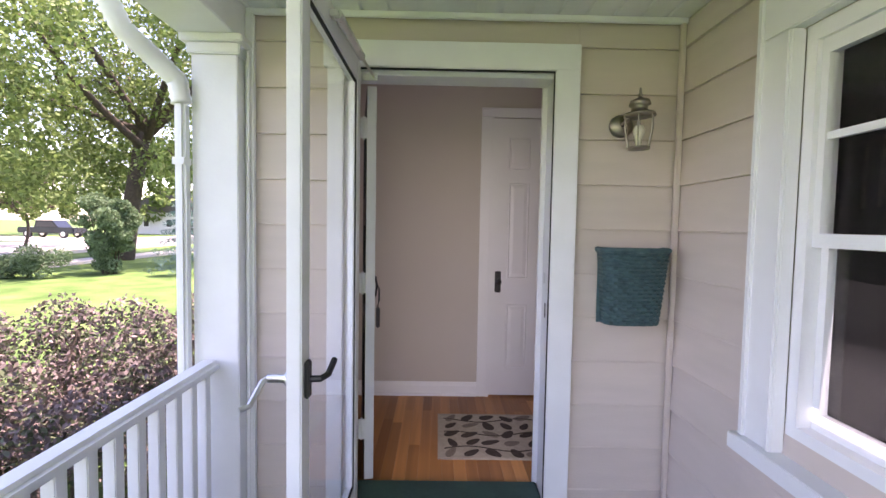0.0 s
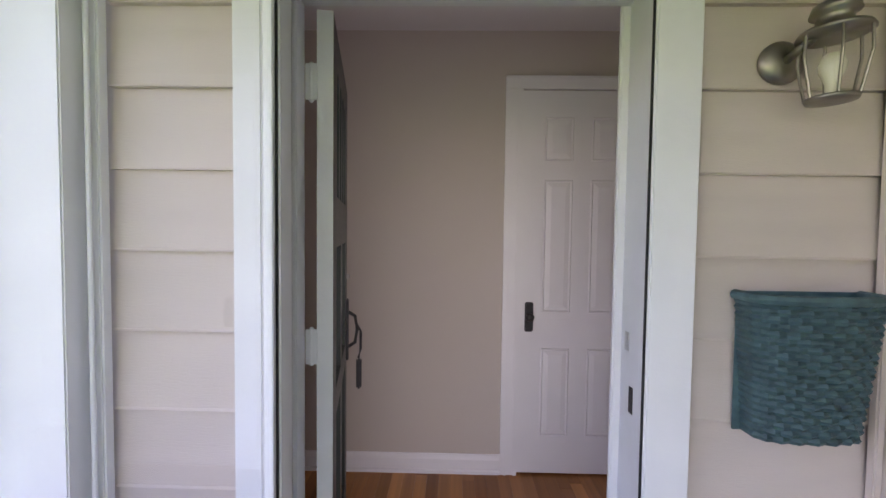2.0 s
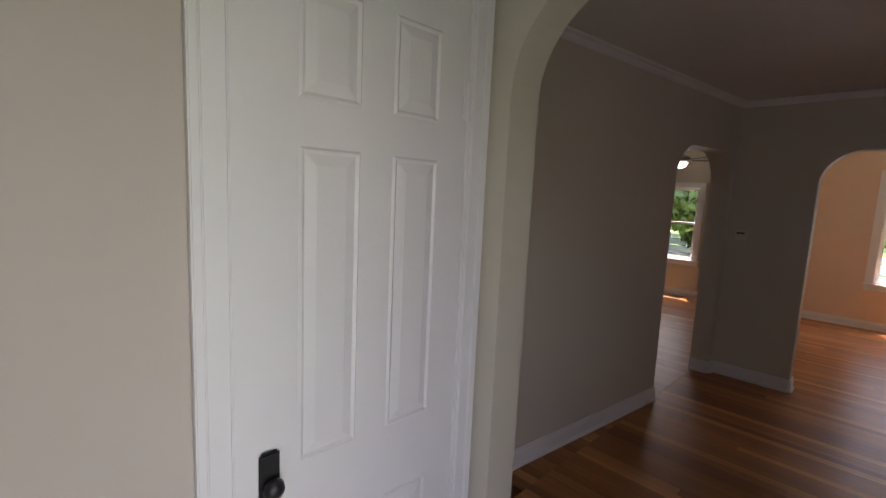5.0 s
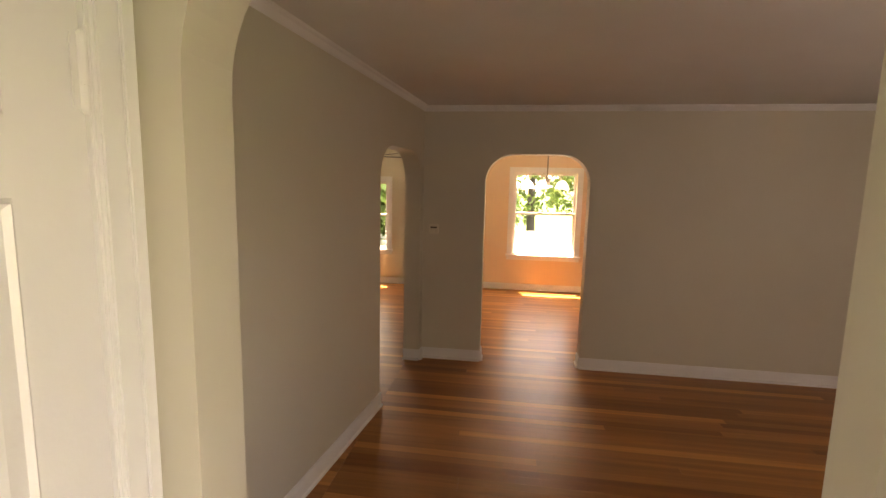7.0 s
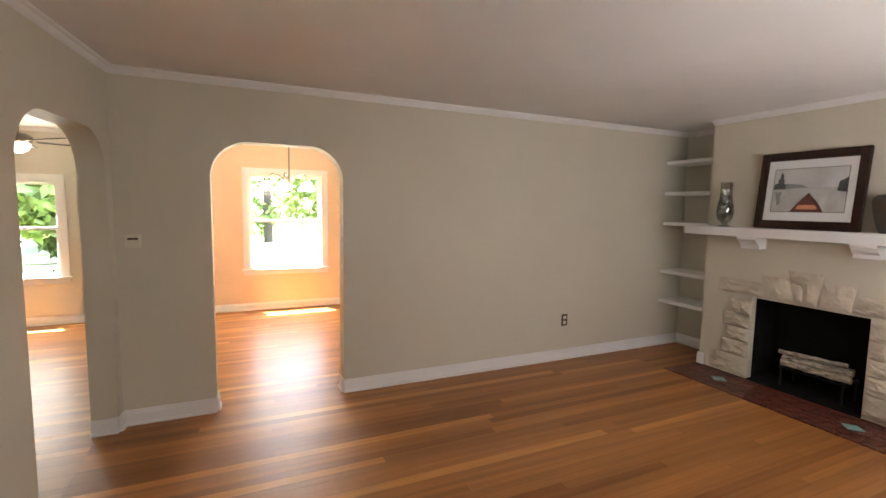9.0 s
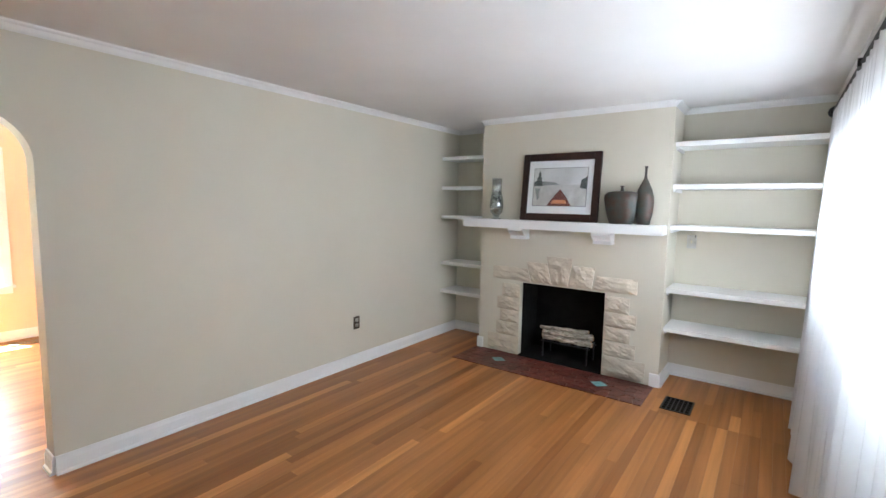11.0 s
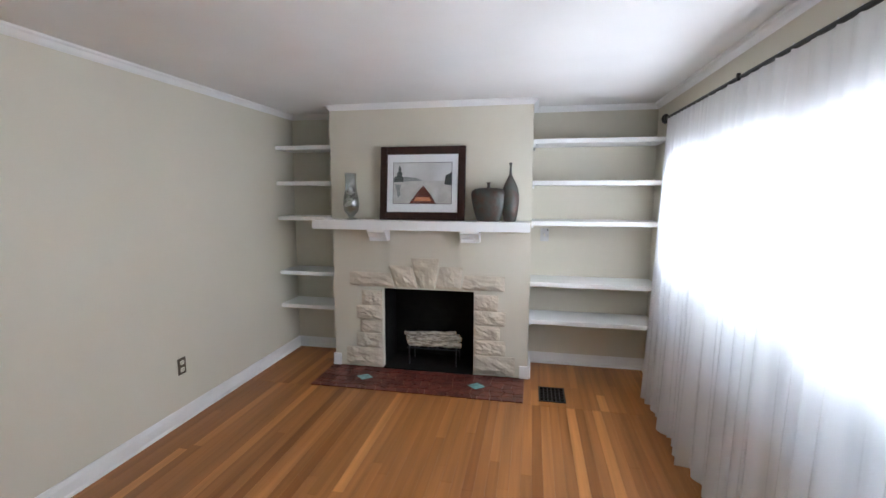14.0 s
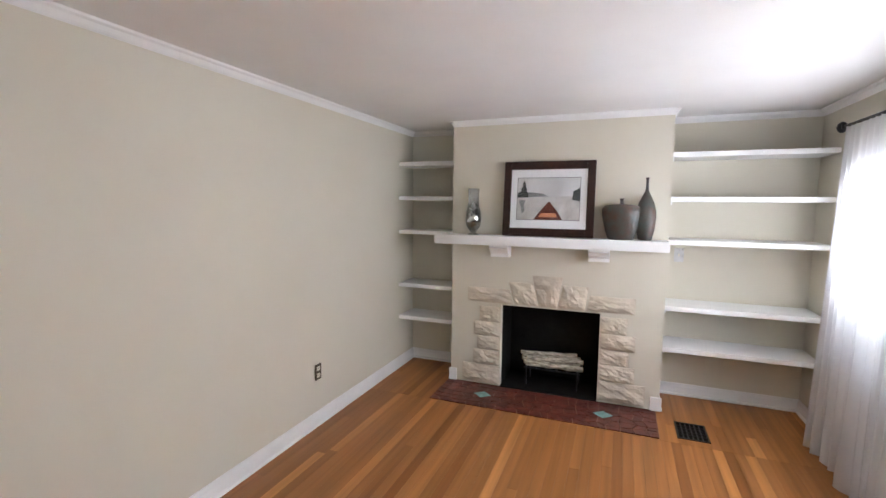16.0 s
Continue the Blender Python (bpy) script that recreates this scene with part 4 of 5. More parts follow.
part("far_trees", pflat([(X(0.88), zh - 0.03), (X(1.0), zh - 0.04), (X(1.0), zh + 0.075), (X(0.95), zh + 0.055), (X(0.90), zh + 0.045)], -0.0018), FIR, pr)
part("canoe", pflat([(X(0.28), iz0), (X(0.74), iz0), (X(0.66), iz0 + 0.07), (X(0.52), iz0 + 0.155), (X(0.38), iz0 + 0.07)], -0.0018), CANOE, pr)
part("seat", pflat([(X(0.36), iz0 + 0.02), (X(0.66), iz0 + 0.02), (X(0.63), iz0 + 0.055), (X(0.40), iz0 + 0.055)], -0.0010), SEAT, pr)
glz = part("glazing", pbox(PX0 + 0.062, PX1 - 0.062, 0.07, PH - 0.068, 0.001, 0.003), GLASS, pic)
glz.visible_shadow = False

jar = thing("glass_jar", (4.776, -2.54, MZ), "clear glass hurricane jar filled with shells and sand", "jar")
part("jar_wall", lathe([(0.045, 0), (0.05, 0.006), (0.022, 0.018), (0.028, 0.03), (0.062, 0.075), (0.071, 0.13), (0.064, 0.20), (0.052, 0.25), (0.048, 0.32), (0.051, 0.405), (0.048, 0.405), (0.045, 0.32), (0.049, 0.25), (0.061, 0.20), (0.068, 0.13), (0.058, 0.075), (0.02, 0.035)], 4.776, -2.54, MZ, 28), JARGLASS, jar, smooth=True)
part("sand", lathe([(0.02, 0.037), (0.054, 0.075), (0.064, 0.105), (0.05, 0.112)], 4.776, -2.54, MZ, 20), SAND, jar, smooth=True)
rnd = random.Random(5)
for i in range(34):
    h = 0.115 + 0.16 * i / 34
    rr = (0.045 if h < 0.2 else 0.033) * math.sqrt(rnd.random())
    a = rnd.uniform(0, 6.28)
    bm = bmesh.new()
    bmesh.ops.create_icosphere(bm, subdivisions=1, radius=rnd.uniform(0.013, 0.021))
    bm.transform(Matrix.Translation((4.776 + rr * math.cos(a), -2.54 + rr * math.sin(a), MZ + h)) @ pose(0, 0, 0, rnd.uniform(0, 180), rnd.uniform(0, 180), 0) @ Matrix.Diagonal((1, 0.6, 1.3, 1)))
    part("shell", bm, SHELL if i % 3 else BARK, jar)

v1 = thing("squat_vase", (3.562, -2.535, MZ), "squat bronze and teal ceramic vase with a tiny neck", "vase")
part("body", lathe([(0.085, 0), (0.095, 0.004), (0.118, 0.07), (0.138, 0.16), (0.146, 0.215), (0.142, 0.245), (0.120, 0.268), (0.07, 0.276), (0.02, 0.278)], 3.562, -2.535, MZ, 40, 1.0, 0.55), BRONZE, v1, smooth=True)
part("neck", lathe([(0.02, 0.277), (0.013, 0.285), (0.011, 0.31), (0.019, 0.318), (0.017, 0.322)], 3.562, -2.535, MZ, 18), BRONZE2, v1, smooth=True)
v2 = thing("bottle_vase", (3.385, -2.555, MZ), "tall bottle-shaped ceramic vase with a long thin neck", "vase")
part("body", lathe([(0.045, 0), (0.05, 0.004), (0.066, 0.08), (0.074, 0.17), (0.071, 0.23), (0.056, 0.29), (0.03, 0.345), (0.014, 0.38)], 3.385, -2.555, MZ, 32, 1, 0.85), BRONZE, v2, smooth=True)
part("neck", lathe([(0.0138, 0.379), (0.010, 0.40), (0.009, 0.46), (0.014, 0.478), (0.012, 0.482)], 3.385, -2.555, MZ, 18), BRONZE2, v2, smooth=True)


# ---- plates, vent, thermostat ----
def outlet(M, name, label, toggles):
    o = thing(name, M.translation, label, "outlet" if toggles == 2 else "switch")
    bm = box(-0.038, 0.038, 0.0005, 0.006, -0.06, 0.06, 0.003)
    bm.transform(M)
    part("plate", bm, BROWNPLATE if toggles == 2 else SILVER, o)
    for z in ((-0.026, 0.026) if toggles == 2 else (0,)):
        bm = box(-0.017, 0.017, 0.006, 0.008, z - 0.015, z + 0.015, 0.003) if toggles == 2 else box(-0.006, 0.006, 0.006, 0.018, -0.012, 0.012, 0.002)
        bm.transform(M)
        s = part("socket" if toggles == 2 else "toggle", bm, IVORY, o, "ivory plastic")
        if toggles == 2:
            for dx in (-0.006, 0.006):
                bm = box(dx - 0.0015, dx + 0.0015, 0.008, 0.0084, z - 0.005, z + 0.005)
                bm.transform(M)
                part("slot", bm, IRON, s)


outlet(pose(LX1, -1.425, 0.405, 0, 0, 90), "wall_outlet", "brown metal wall outlet with ivory sockets", 2)
outlet(pose(3.085, LY0, 1.24, 0, 0, 0), "wall_switch", "small metal switch plate under the alcove shelf", 1)
th = thing("thermostat", (LX1, 2.22, 1.27), "small beige thermostat on the plaster wall", "thermostat")
part("case", box(LX1 - 0.03, LX1 - 0.0005, 2.175, 2.265, 1.225, 1.315, 0.006), IVORY, th)
part("dial", box(LX1 - 0.033, LX1 - 0.0302, 2.19, 2.25, 1.28, 1.295), BROWNPLATE, th)

vent = thing("floor_vent", (3.01, -2.36, 0), "dark cast metal floor register in the floor boards", "vent")
# black sheet in place of the shade down the open duct
part("duct_shade", box(2.915, 3.105, -2.49, -2.24, -0.015, -0.001), BLACK, vent)
part("frame", boxes((2.905, 2.918, -2.50, -2.23, 0, 0.005), (3.102, 3.115, -2.50, -2.23, 0, 0.005), (2.918, 3.102, -2.50, -2.487, 0, 0.005), (2.918, 3.102, -2.243, -2.23, 0, 0.005)), IRON, vent)
for i in range(5):
    part("slat", box(2.918 + 0.031 * (i + 1) - 0.004, 2.918 + 0.031 * (i + 1) + 0.004, -2.487, -2.243, 0, 0.004), IRON, vent)
for i in range(4):
    part("slat", box(2.918, 3.102, -2.487 + 0.0488 * (i + 1) - 0.004, -2.487 + 0.0488 * (i + 1) + 0.004, 0.0002, 0.0038), IRON, vent)

# ---- entry rug ----
rug = thing("entry_rug", (1.3, 1.5, 0), "small beige rug with dark brown leaf pattern", "rug")
RX0, RX1, RY0, RY1 = 0.975, 1.72, 1.20, 1.77
part("weave", box(RX0, RX1, RY0, RY1, 0.0005, 0.009, 0.003), RUGBASE, rug)
part("binding", boxes((RX0 - 0.008, RX0 - 0.0005, RY0 - 0.008, RY1 + 0.008, 0.0005, 0.010), (RX1 + 0.0005, RX1 + 0.008, RY0 - 0.008, RY1 + 0.008, 0.0005, 0.010), (RX0, RX1, RY0 - 0.008, RY0 - 0.0005, 0.0005, 0.010), (RX0, RX1, RY1 + 0.0005, RY1 + 0.008, 0.0005, 0.010)), RUGBASE, rug)
rnd = random.Random(11)
for i in range(6):
    for j in range(5):
        cx, cy = RX0 + 0.07 + 0.122 * i + rnd.uniform(-0.012, 0.012), RY0 + 0.06 + 0.113 * j + rnd.uniform(-0.012, 0.012)
        a = rnd.choice((0.6, 2.2, -0.5, 1.2)) + rnd.uniform(-0.3, 0.3)
        L, B = rnd.uniform(0.048, 0.062), rnd.uniform(0.022, 0.032)
        pts = []
        for k in range(14):
            q = 2 * math.pi * k / 14
            u, v = L * math.cos(q), B * math.sin(q) * (1 - 0.3 * math.cos(q))
            pts.append((min(RX1 - 0.003, max(RX0 + 0.003, cx + u * math.cos(a) - v * math.sin(a))), min(RY1 - 0.003, max(RY0 + 0.003, cy + u * math.sin(a) + v * math.cos(a)))))
        part("leaf", prism(pts, "z", 0.0085, 0.0112), RUGGREY if (i + j) % 4 == 0 else RUGLEAF, rug)
for j in range(3):
    pts = [(RX0 + 0.03 + 0.068 * k, RY0 + 0.10 + 0.19 * j + 0.03 * math.sin(k * 0.8 + j), 0.0092) for k in range(11)]
    part("vine", tube(pts, 0.004, 6), RUGLEAF, rug)

# ---- dining room and back room fittings ----
ch = thing("chandelier", (7.4, 1.05, HC), "hanging chandelier with frosted glass bell shades", "chandelier")
part("canopy", lathe([(0.06, -0.03), (0.065, -0.01), (0.05, -0.001)], 7.4, 1.05, HC, 20), NICKEL, ch, smooth=True)
part("stem", tube([(7.4, 1.05, HC - 0.02), (7.4, 1.05, 1.75)], 0.008), NICKEL, ch)
part("hub", lathe([(0.01, -0.06), (0.03, -0.04), (0.035, 0), (0.015, 0.05)], 7.4, 1.05, 1.77, 16), NICKEL, ch, smooth=True)
for i in range(5):
    a = 2 * math.pi * i / 5 + 0.3
    c, s = math.cos(a), math.sin(a)
    arm = part("arm", tube([(7.4 + 0.02 * c, 1.05 + 0.02 * s, 1.77), (7.4 + 0.09 * c, 1.05 + 0.09 * s, 1.85), (7.4 + 0.18 * c, 1.05 + 0.18 * s, 1.87), (7.4 + 0.23 * c, 1.05 + 0.23 * s, 1.82), (7.4 + 0.23 * c, 1.05 + 0.23 * s, 1.78)], 0.007, 8), NICKEL, ch)
    part("shade", lathe([(0.02, 0.0), (0.04, -0.02), (0.06, -0.06), (0.078, -0.095), (0.075, -0.095), (0.056, -0.06), (0.036, -0.022)], 7.4 + 0.23 * c, 1.05 + 0.23 * s, 1.785, 18), LAMPGLASS, arm, "frosted glass shade", smooth=True)

fan = thing("ceiling_fan", (7.6, 3.45, HC), "dark-bladed ceiling fan with a small light", "ceiling fan")
part("rod", tube([(7.6, 3.45, HC - 0.001), (7.6, 3.45, 2.13)], 0.012), NICKEL, fan)
part("motor", lathe([(0.05, 0), (0.10, 0.02), (0.11, 0.07), (0.05, 0.10)], 7.6, 3.45, 2.06, 20), NICKEL, fan, smooth=True)
for i in range(5):
    bm = box(0.13, 0.62, -0.06, 0.06, -0.004, 0.004, 0.003)
    bm.transform(Matrix.Translation((7.6, 3.45, 2.09)) @ pose(0, 0, 0, 10, 0, 72 * i + 10))
    part("blade", bm, DARKWOOD, fan)
part("lamp_bowl", lathe([(0.02, -0.08), (0.07, -0.05), (0.09, 0.0)], 7.6, 3.45, 2.058, 20), LAMPGLASS, fan, smooth=True)
for i, (x, y) in enumerate(((8.75, 0.30), (8.70, 3.75))):
    fv = thing("floor_vent", (x, y, 0), "pale floor register beside the wall", "vent")
    part("frame", boxes((x - 0.06, x + 0.06, y - 0.15, y - 0.14, 0.0005, 0.006), (x - 0.06, x + 0.06, y + 0.14, y + 0.15, 0.0005, 0.006), (x - 0.06, x - 0.05, y - 0.14, y + 0.14, 0.0005, 0.006), (x + 0.05, x + 0.06, y - 0.14, y + 0.14, 0.0005, 0.006)), NICKEL, fv)
    for k in range(9):
        part("slat", box(x - 0.05, x + 0.05, y - 0.125 + 0.03 * k, y - 0.115 + 0.03 * k, 0.0005, 0.005), NICKEL, fv)

# ---- porch things ----
post = thing("porch_post", (0.0, 0.70, -0.2), "square white porch post with a stepped capital", "post")
part("shaft", box(-0.095, 0.098, 0.70, 0.796, -0.2, 1.985, 0.004), WHITE_EXT, post)
part("capital", boxes((-0.110, 0.112, 0.685, 0.797, 1.985, 2.03), (-0.130, 0.132, 0.665, 0.798, 2.03, 2.062), bev=0.005), WHITE_EXT, post)
part("cable", tube([(0.121, 0.75, 2.02), (0.121, 0.75, -0.15)], 0.006, 8), WHITE_EXT, post, "thin white cable")

rail = thing("porch_railing", (-0.02, -1.0, -0.2), "white painted porch railing with square balusters", "railing")
part("top_rail", box(-0.062, 0.022, -3.6, 0.698, 0.645, 0.695, 0.016), WHITE_EXT, rail)
part("bottom_rail", box(-0.045, 0.005, -3.6, 0.698, -0.13, -0.085, 0.004), WHITE_EXT, rail)
y = 0.63
while y > -3.5:
    part("baluster", box(-0.040, 0.0, y - 0.02, y + 0.02, -0.085, 0.646, 0.003), WHITE_EXT, rail)
    y -= 0.105

ds = thing("downspout", (-0.13, 0.70, -0.5), "white ribbed downspout with a curved elbow on the post", "downspout")
bm = bmesh.new()
ctrl = [Vector(p) for p in ((-0.37, 0.45, 2.36), (-0.34, 0.47, 2.25), (-0.30, 0.50, 2.12), (-0.27, 0.54, 2.02), (-0.19, 0.62, 1.93), (-0.13, 0.662, 1.86), (-0.118, 0.672, 1.76))]
pts, rad = [], []
for i in range(len(ctrl) - 1):
    for k in range(8):
        pts.append(ctrl[i].lerp(ctrl[i + 1], k / 8))
        rad.append(0.037 + (0.004 if k % 2 else 0))
part("elbow", tube(pts, 0.04, 14, radii=rad), WHITE_EXT, ds, smooth=True)
part("pipe", box(-0.142, -0.0965, 0.645, 0.698, -0.62, 1.78, 0.012), WHITE_EXT, ds)
part("strap", box(-0.146, -0.0955, 0.641, 0.699, 1.52, 1.55, 0.002), WHITE_EXT, ds)

lamp = thing("porch_lantern", (1.80, 0.80, 1.75), "aged nickel porch lantern with clear glass panes", "wall lamp")
LXc, LYc = 1.812, 0.69
bm = lathe([(0.062, 0), (0.062, 0.008), (0.045, 0.018), (0.02, 0.024)], 0, 0, 0, 24)
bm.transform(Matrix.Translation((1.772, 0.801, 1.755)) @ pose(0, 0, 0, 90, 0, 0))
part("wall_plate", bm, NICKEL, lamp, smooth=True)
part("arm", tube([(1.772, 0.78, 1.755), (1.770, 0.72, 1.770), (1.80, 0.715, 1.800), (LXc, LYc, 1.810)], 0.011, 10), NICKEL, lamp, smooth=True)
part("cap", lathe([(0.075, 0), (0.07, 0.012), (0.04, 0.022), (0.034, 0.05), (0.05, 0.056), (0.044, 0.078), (0.016, 0.092), (0.009, 0.10), (0.012, 0.108), (0.006, 0.118), (0.004, 0.145)], LXc, LYc, 1.780, 20), NICKEL, lamp, smooth=True)
part("base", lathe([(0.03, -0.014), (0.05, -0.01), (0.054, 0)], LXc, LYc, 1.618, 20), NICKEL, lamp, smooth=True)
for i in range(6):
    a0, a1 = math.pi / 3 * i, math.pi / 3 * (i + 1)
    p = lambda a, r, z: (LXc + r * math.cos(a), LYc + r * math.sin(a), z)
    part("rib", tube([p(a0, 0.052, 1.618), p(a0, 0.07, 1.720), p(a0, 0.068, 1.780)], 0.0035, 6), NICKEL, lamp)
    bm = bmesh.new()
    bm.faces.new([bm.verts.new(p(a, r, z)) for a, r, z in ((a0, 0.05, 1.618), (a1, 0.05, 1.618), (a1, 0.068, 1.720), (a0, 0.068, 1.720))])
    bm.faces.new([bm.verts.new(p(a, r, z)) for a, r, z in ((a0, 0.068, 1.720), (a1, 0.068, 1.720), (a1, 0.067, 1.780), (a0, 0.067, 1.780))])
    gp = part("pane", bm, GLASS, lamp)
part("bulb", lathe([(0.012, 0), (0.014, 0.03), (0.026, 0.06), (0.028, 0.08), (0.018, 0.105), (0.004, 0.11)], LXc, LYc, 1.625, 16), IVORY, lamp, smooth=True)

# the lantern is small: brought to its size about its place on the wall
fitted = Matrix(((0.86, 0, 0, 1.79 - 0.86 * 1.812), (0, 1, 0, 0), (0, 0, 0.81, 1.621 - 0.81 * 1.604), (0, 0, 0, 1)))
o = Matrix.Translation(ORIGIN[lamp.name])
for piece in lamp.children:
    piece.data.transform(o.inverted() @ fitted @ o)

bas = thing("wall_basket", (1.82, 0.79, 0.86), "teal woven wicker basket hanging on the siding", "basket")
BZ0, BZ1 = 0.862, 1.19


def basket_ring(z, d=0.0):
    """Half-round outline that widens towards the rim."""
    t = (z - BZ0) / (BZ1 - BZ0)
    hw = 0.116 + 0.028 * t + d
    dp = 0.075 + 0.035 * t + d
    return [(1.815 - hw * math.cos(math.pi * k / 18) , 0.793 - dp * (math.sin(math.pi * k / 18) ** 0.35)) for k in range(19)]


rows_n = 20
for i in range(rows_n):
    z = BZ0 + (BZ1 - BZ0) * (i + 0.5) / rows_n
    pts = []
    ring = basket_ring(z)
    for k, (x, yy) in enumerate(ring):
        w = 0.004 * (1 if (k + i) % 2 else -1)
        pts.append((x, min(0.79, yy - w), z))
    bm = tube(pts, 0.0095, 6)
    part("weaver", bm, WICKER, bas)
bm = bmesh.new()
prev = None
for z in (BZ0, BZ1):
    ring = [bm.verts.new((1.815 + (x - 1.815) * 0.95, yy + 0.006, z)) for x, yy in basket_ring(z)]
    if prev:
        for k in range(18):
            bm.faces.new((prev[k], prev[k + 1], ring[k + 1], ring[k]))
    else:
        bm.faces.new(ring)
    prev = ring
part("lining", bm, WICKER, bas)
part("rim", tube([(x, yy, BZ1 + 0.004) for x, yy in basket_ring(BZ1, 0.004)], 0.012, 8), WICKER, bas)
part("back", box(1.672, 1.958, 0.7905, 0.797, BZ0, BZ1 + 0.012, 0.002), WICKER, bas)

# ---- outside ----
GZ = -0.62
bm = bmesh.new()
N = 60
grid = {}
for i in range(N + 1):
    for j in range(N + 1):
        s = lambda q: 600 * (abs(q) ** 3) * (1 if q > 0 else -1)
        x, y = s(2 * i / N - 1), s(2 * j / N - 1)
        grid[i, j] = bm.verts.new((x, y, GZ + (0.0 if abs(x) + abs(y) < 12 else 0.10 * noise.noise(Vector((x * 0.06, y * 0.06, 0))))))
for i in range(N):
    for j in range(N):
        bm.faces.new((grid[i, j], grid[i + 1, j], grid[i + 1, j + 1], grid[i, j + 1]))
struct("ground", bm, GRASS, "sunlit mown lawn", smooth=True)
struct("road", box(-30, -20, -80, 160, GZ - 0.3, GZ + 0.06), ASPHALT, "pale grey street")
struct("pavement", box(-15.6, -14.2, -80, 160, GZ - 0.3, GZ + 0.11), CONCRETE, "concrete sidewalk across the lawn")
struct("kerb", boxes((-20, -19.8, -80, 160, GZ - 0.3, GZ + 0.16), (-30.2, -30, -80, 160, GZ - 0.3, GZ + 0.16)), CONCRETE, "concrete kerb")
struct("driveway", box(-60, -30.2, 36, 44, GZ - 0.3, GZ + 0.15), CONCRETE, "pale driveway across the street")


def leaves(name, clumps, n, size, material, parent, seed, label="", flat=0.5):
    """Many small leaf quads gathered round clump centres (x, y, z, r)."""
    rs = np.random.RandomState(seed)
    c = np.array(clumps)
    pick = rs.randint(0, len(c), n)
    d = rs.normal(size=(n, 3))
    d /= np.linalg.norm(d, axis=1)[:, None]
    rad = rs.uniform(0.35, 1.0, n) ** 0.5
    pos = c[pick, :3] + d * (c[pick, 3] * rad)[:, None] * np.array([1, 1, 0.8])
    a = rs.normal(size=(n, 3))
    a /= np.linalg.norm(a, axis=1)[:, None]
    b = np.cross(a, rs.normal(size=(n, 3)))
    b /= np.linalg.norm(b, axis=1)[:, None]
    L = size * rs.uniform(0.6, 1.3, n)[:, None]
    quad = np.stack([pos - a * L, pos + b * L * flat, pos + a * L, pos - b * L * flat], axis=1).reshape(-1, 3)
    o = ORIGIN[parent.name]
    quad -= np.array(o)
    me = bpy.data.meshes.new(name)
    me.from_pydata(quad.tolist(), [], np.arange(4 * n).reshape(n, 4).tolist())
    me.materials.append(material)
    ob = new(name, me)
    ob.parent = parent
    ORIGIN[ob.name] = o
    return tagged(ob, label)


def limb(p, q, r0, r1, bend=0.3, seed=0):
    rnd = random.Random(seed)
    p, q = Vector(p), Vector(q)
    off = Vector((rnd.uniform(-bend, bend), rnd.uniform(-bend, bend), rnd.uniform(-bend, bend) * 0.4))
    pts = [p.lerp(q, k / 7) + off * math.sin(math.pi * k / 7) for k in range(8)]
    return tube(pts, r0, 9, radii=[r0 + (r1 - r0) * k / 7 for k in range(8)])


def tree(name, base, lean, height, spread, n, size, material, label, seed, clumps_n=60, trunk_r=0.35, low=0.3):
    rnd = random.Random(seed)
    t = thing(name, base, label, "tree")
    b = Vector(base)
    fork = b + Vector((lean[0] * height * 0.45, lean[1] * height * 0.45, height * 0.45))
    bm = limb(b - Vector((0, 0, 0.2)), fork, trunk_r, trunk_r * 0.7, 0.2, seed)
    clumps = []
    for i in range(9):
        a = 2 * math.pi * i / 9 + rnd.uniform(-0.3, 0.3)
        e = fork + Vector((math.cos(a) * spread * rnd.uniform(0.4, 0.85), math.sin(a) * spread * rnd.uniform(0.4, 0.85), height * rnd.uniform(0.0, 0.45)))
        merge(bm, limb(fork - Vector((0, 0, height * 0.12 * rnd.random())), e, trunk_r * 0.45, 0.04, 0.6, seed + i))
        for k in range(3):
            f = e + Vector((rnd.uniform(-1, 1), rnd.uniform(-1, 1), rnd.uniform(-0.5, 1))) * spread * 0.3
            merge(bm, limb(fork.lerp(e, 0.6), f, trunk_r * 0.18, 0.015, 0.3, seed + i * 7 + k))
    part("trunk", bm, BARK, t, "dark brown bark", smooth=True)
    for i in range(clumps_n):
        a, r = rnd.uniform(0, 6.283), spread * math.sqrt(rnd.random())
        z = height * (low + (1 - low) * rnd.random() ** 0.9 * (1 - 0.45 * (r / spread) ** 2))
        clumps.append((b.x + lean[0] * height * 0.5 + r * math.cos(a), b.y + lean[1] * height * 0.5 + r * math.sin(a), b.z + z, spread * rnd.uniform(0.13, 0.26)))
    leaves("crown", clumps, n, size, material, t, seed, "many small leaves in loose clumps")
    return t


def shrub(name, clumps, stems, n, size, material, label, seed, category="shrub", root=0.6):
    base = (sum(c[0] for c in clumps) / len(clumps), sum(c[1] for c in clumps) / len(clumps), GZ)
    t = thing(name, base, label, category)
    rnd = random.Random(seed)
    bm = bmesh.new()
    for i in range(stems):
        c = rnd.choice(clumps)
        merge(bm, limb((base[0] + rnd.uniform(-0.15, 0.15) + (c[0] - base[0]) * root, base[1] + rnd.uniform(-0.15, 0.15) + (c[1] - base[1]) * root, GZ - 0.05), (c[0], c[1], c[2]), 0.025, 0.008, 0.08, seed + i))
    part("stems", bm, BARK, t)
    leaves("foliage", clumps, n, size, material, t, seed)
    return t


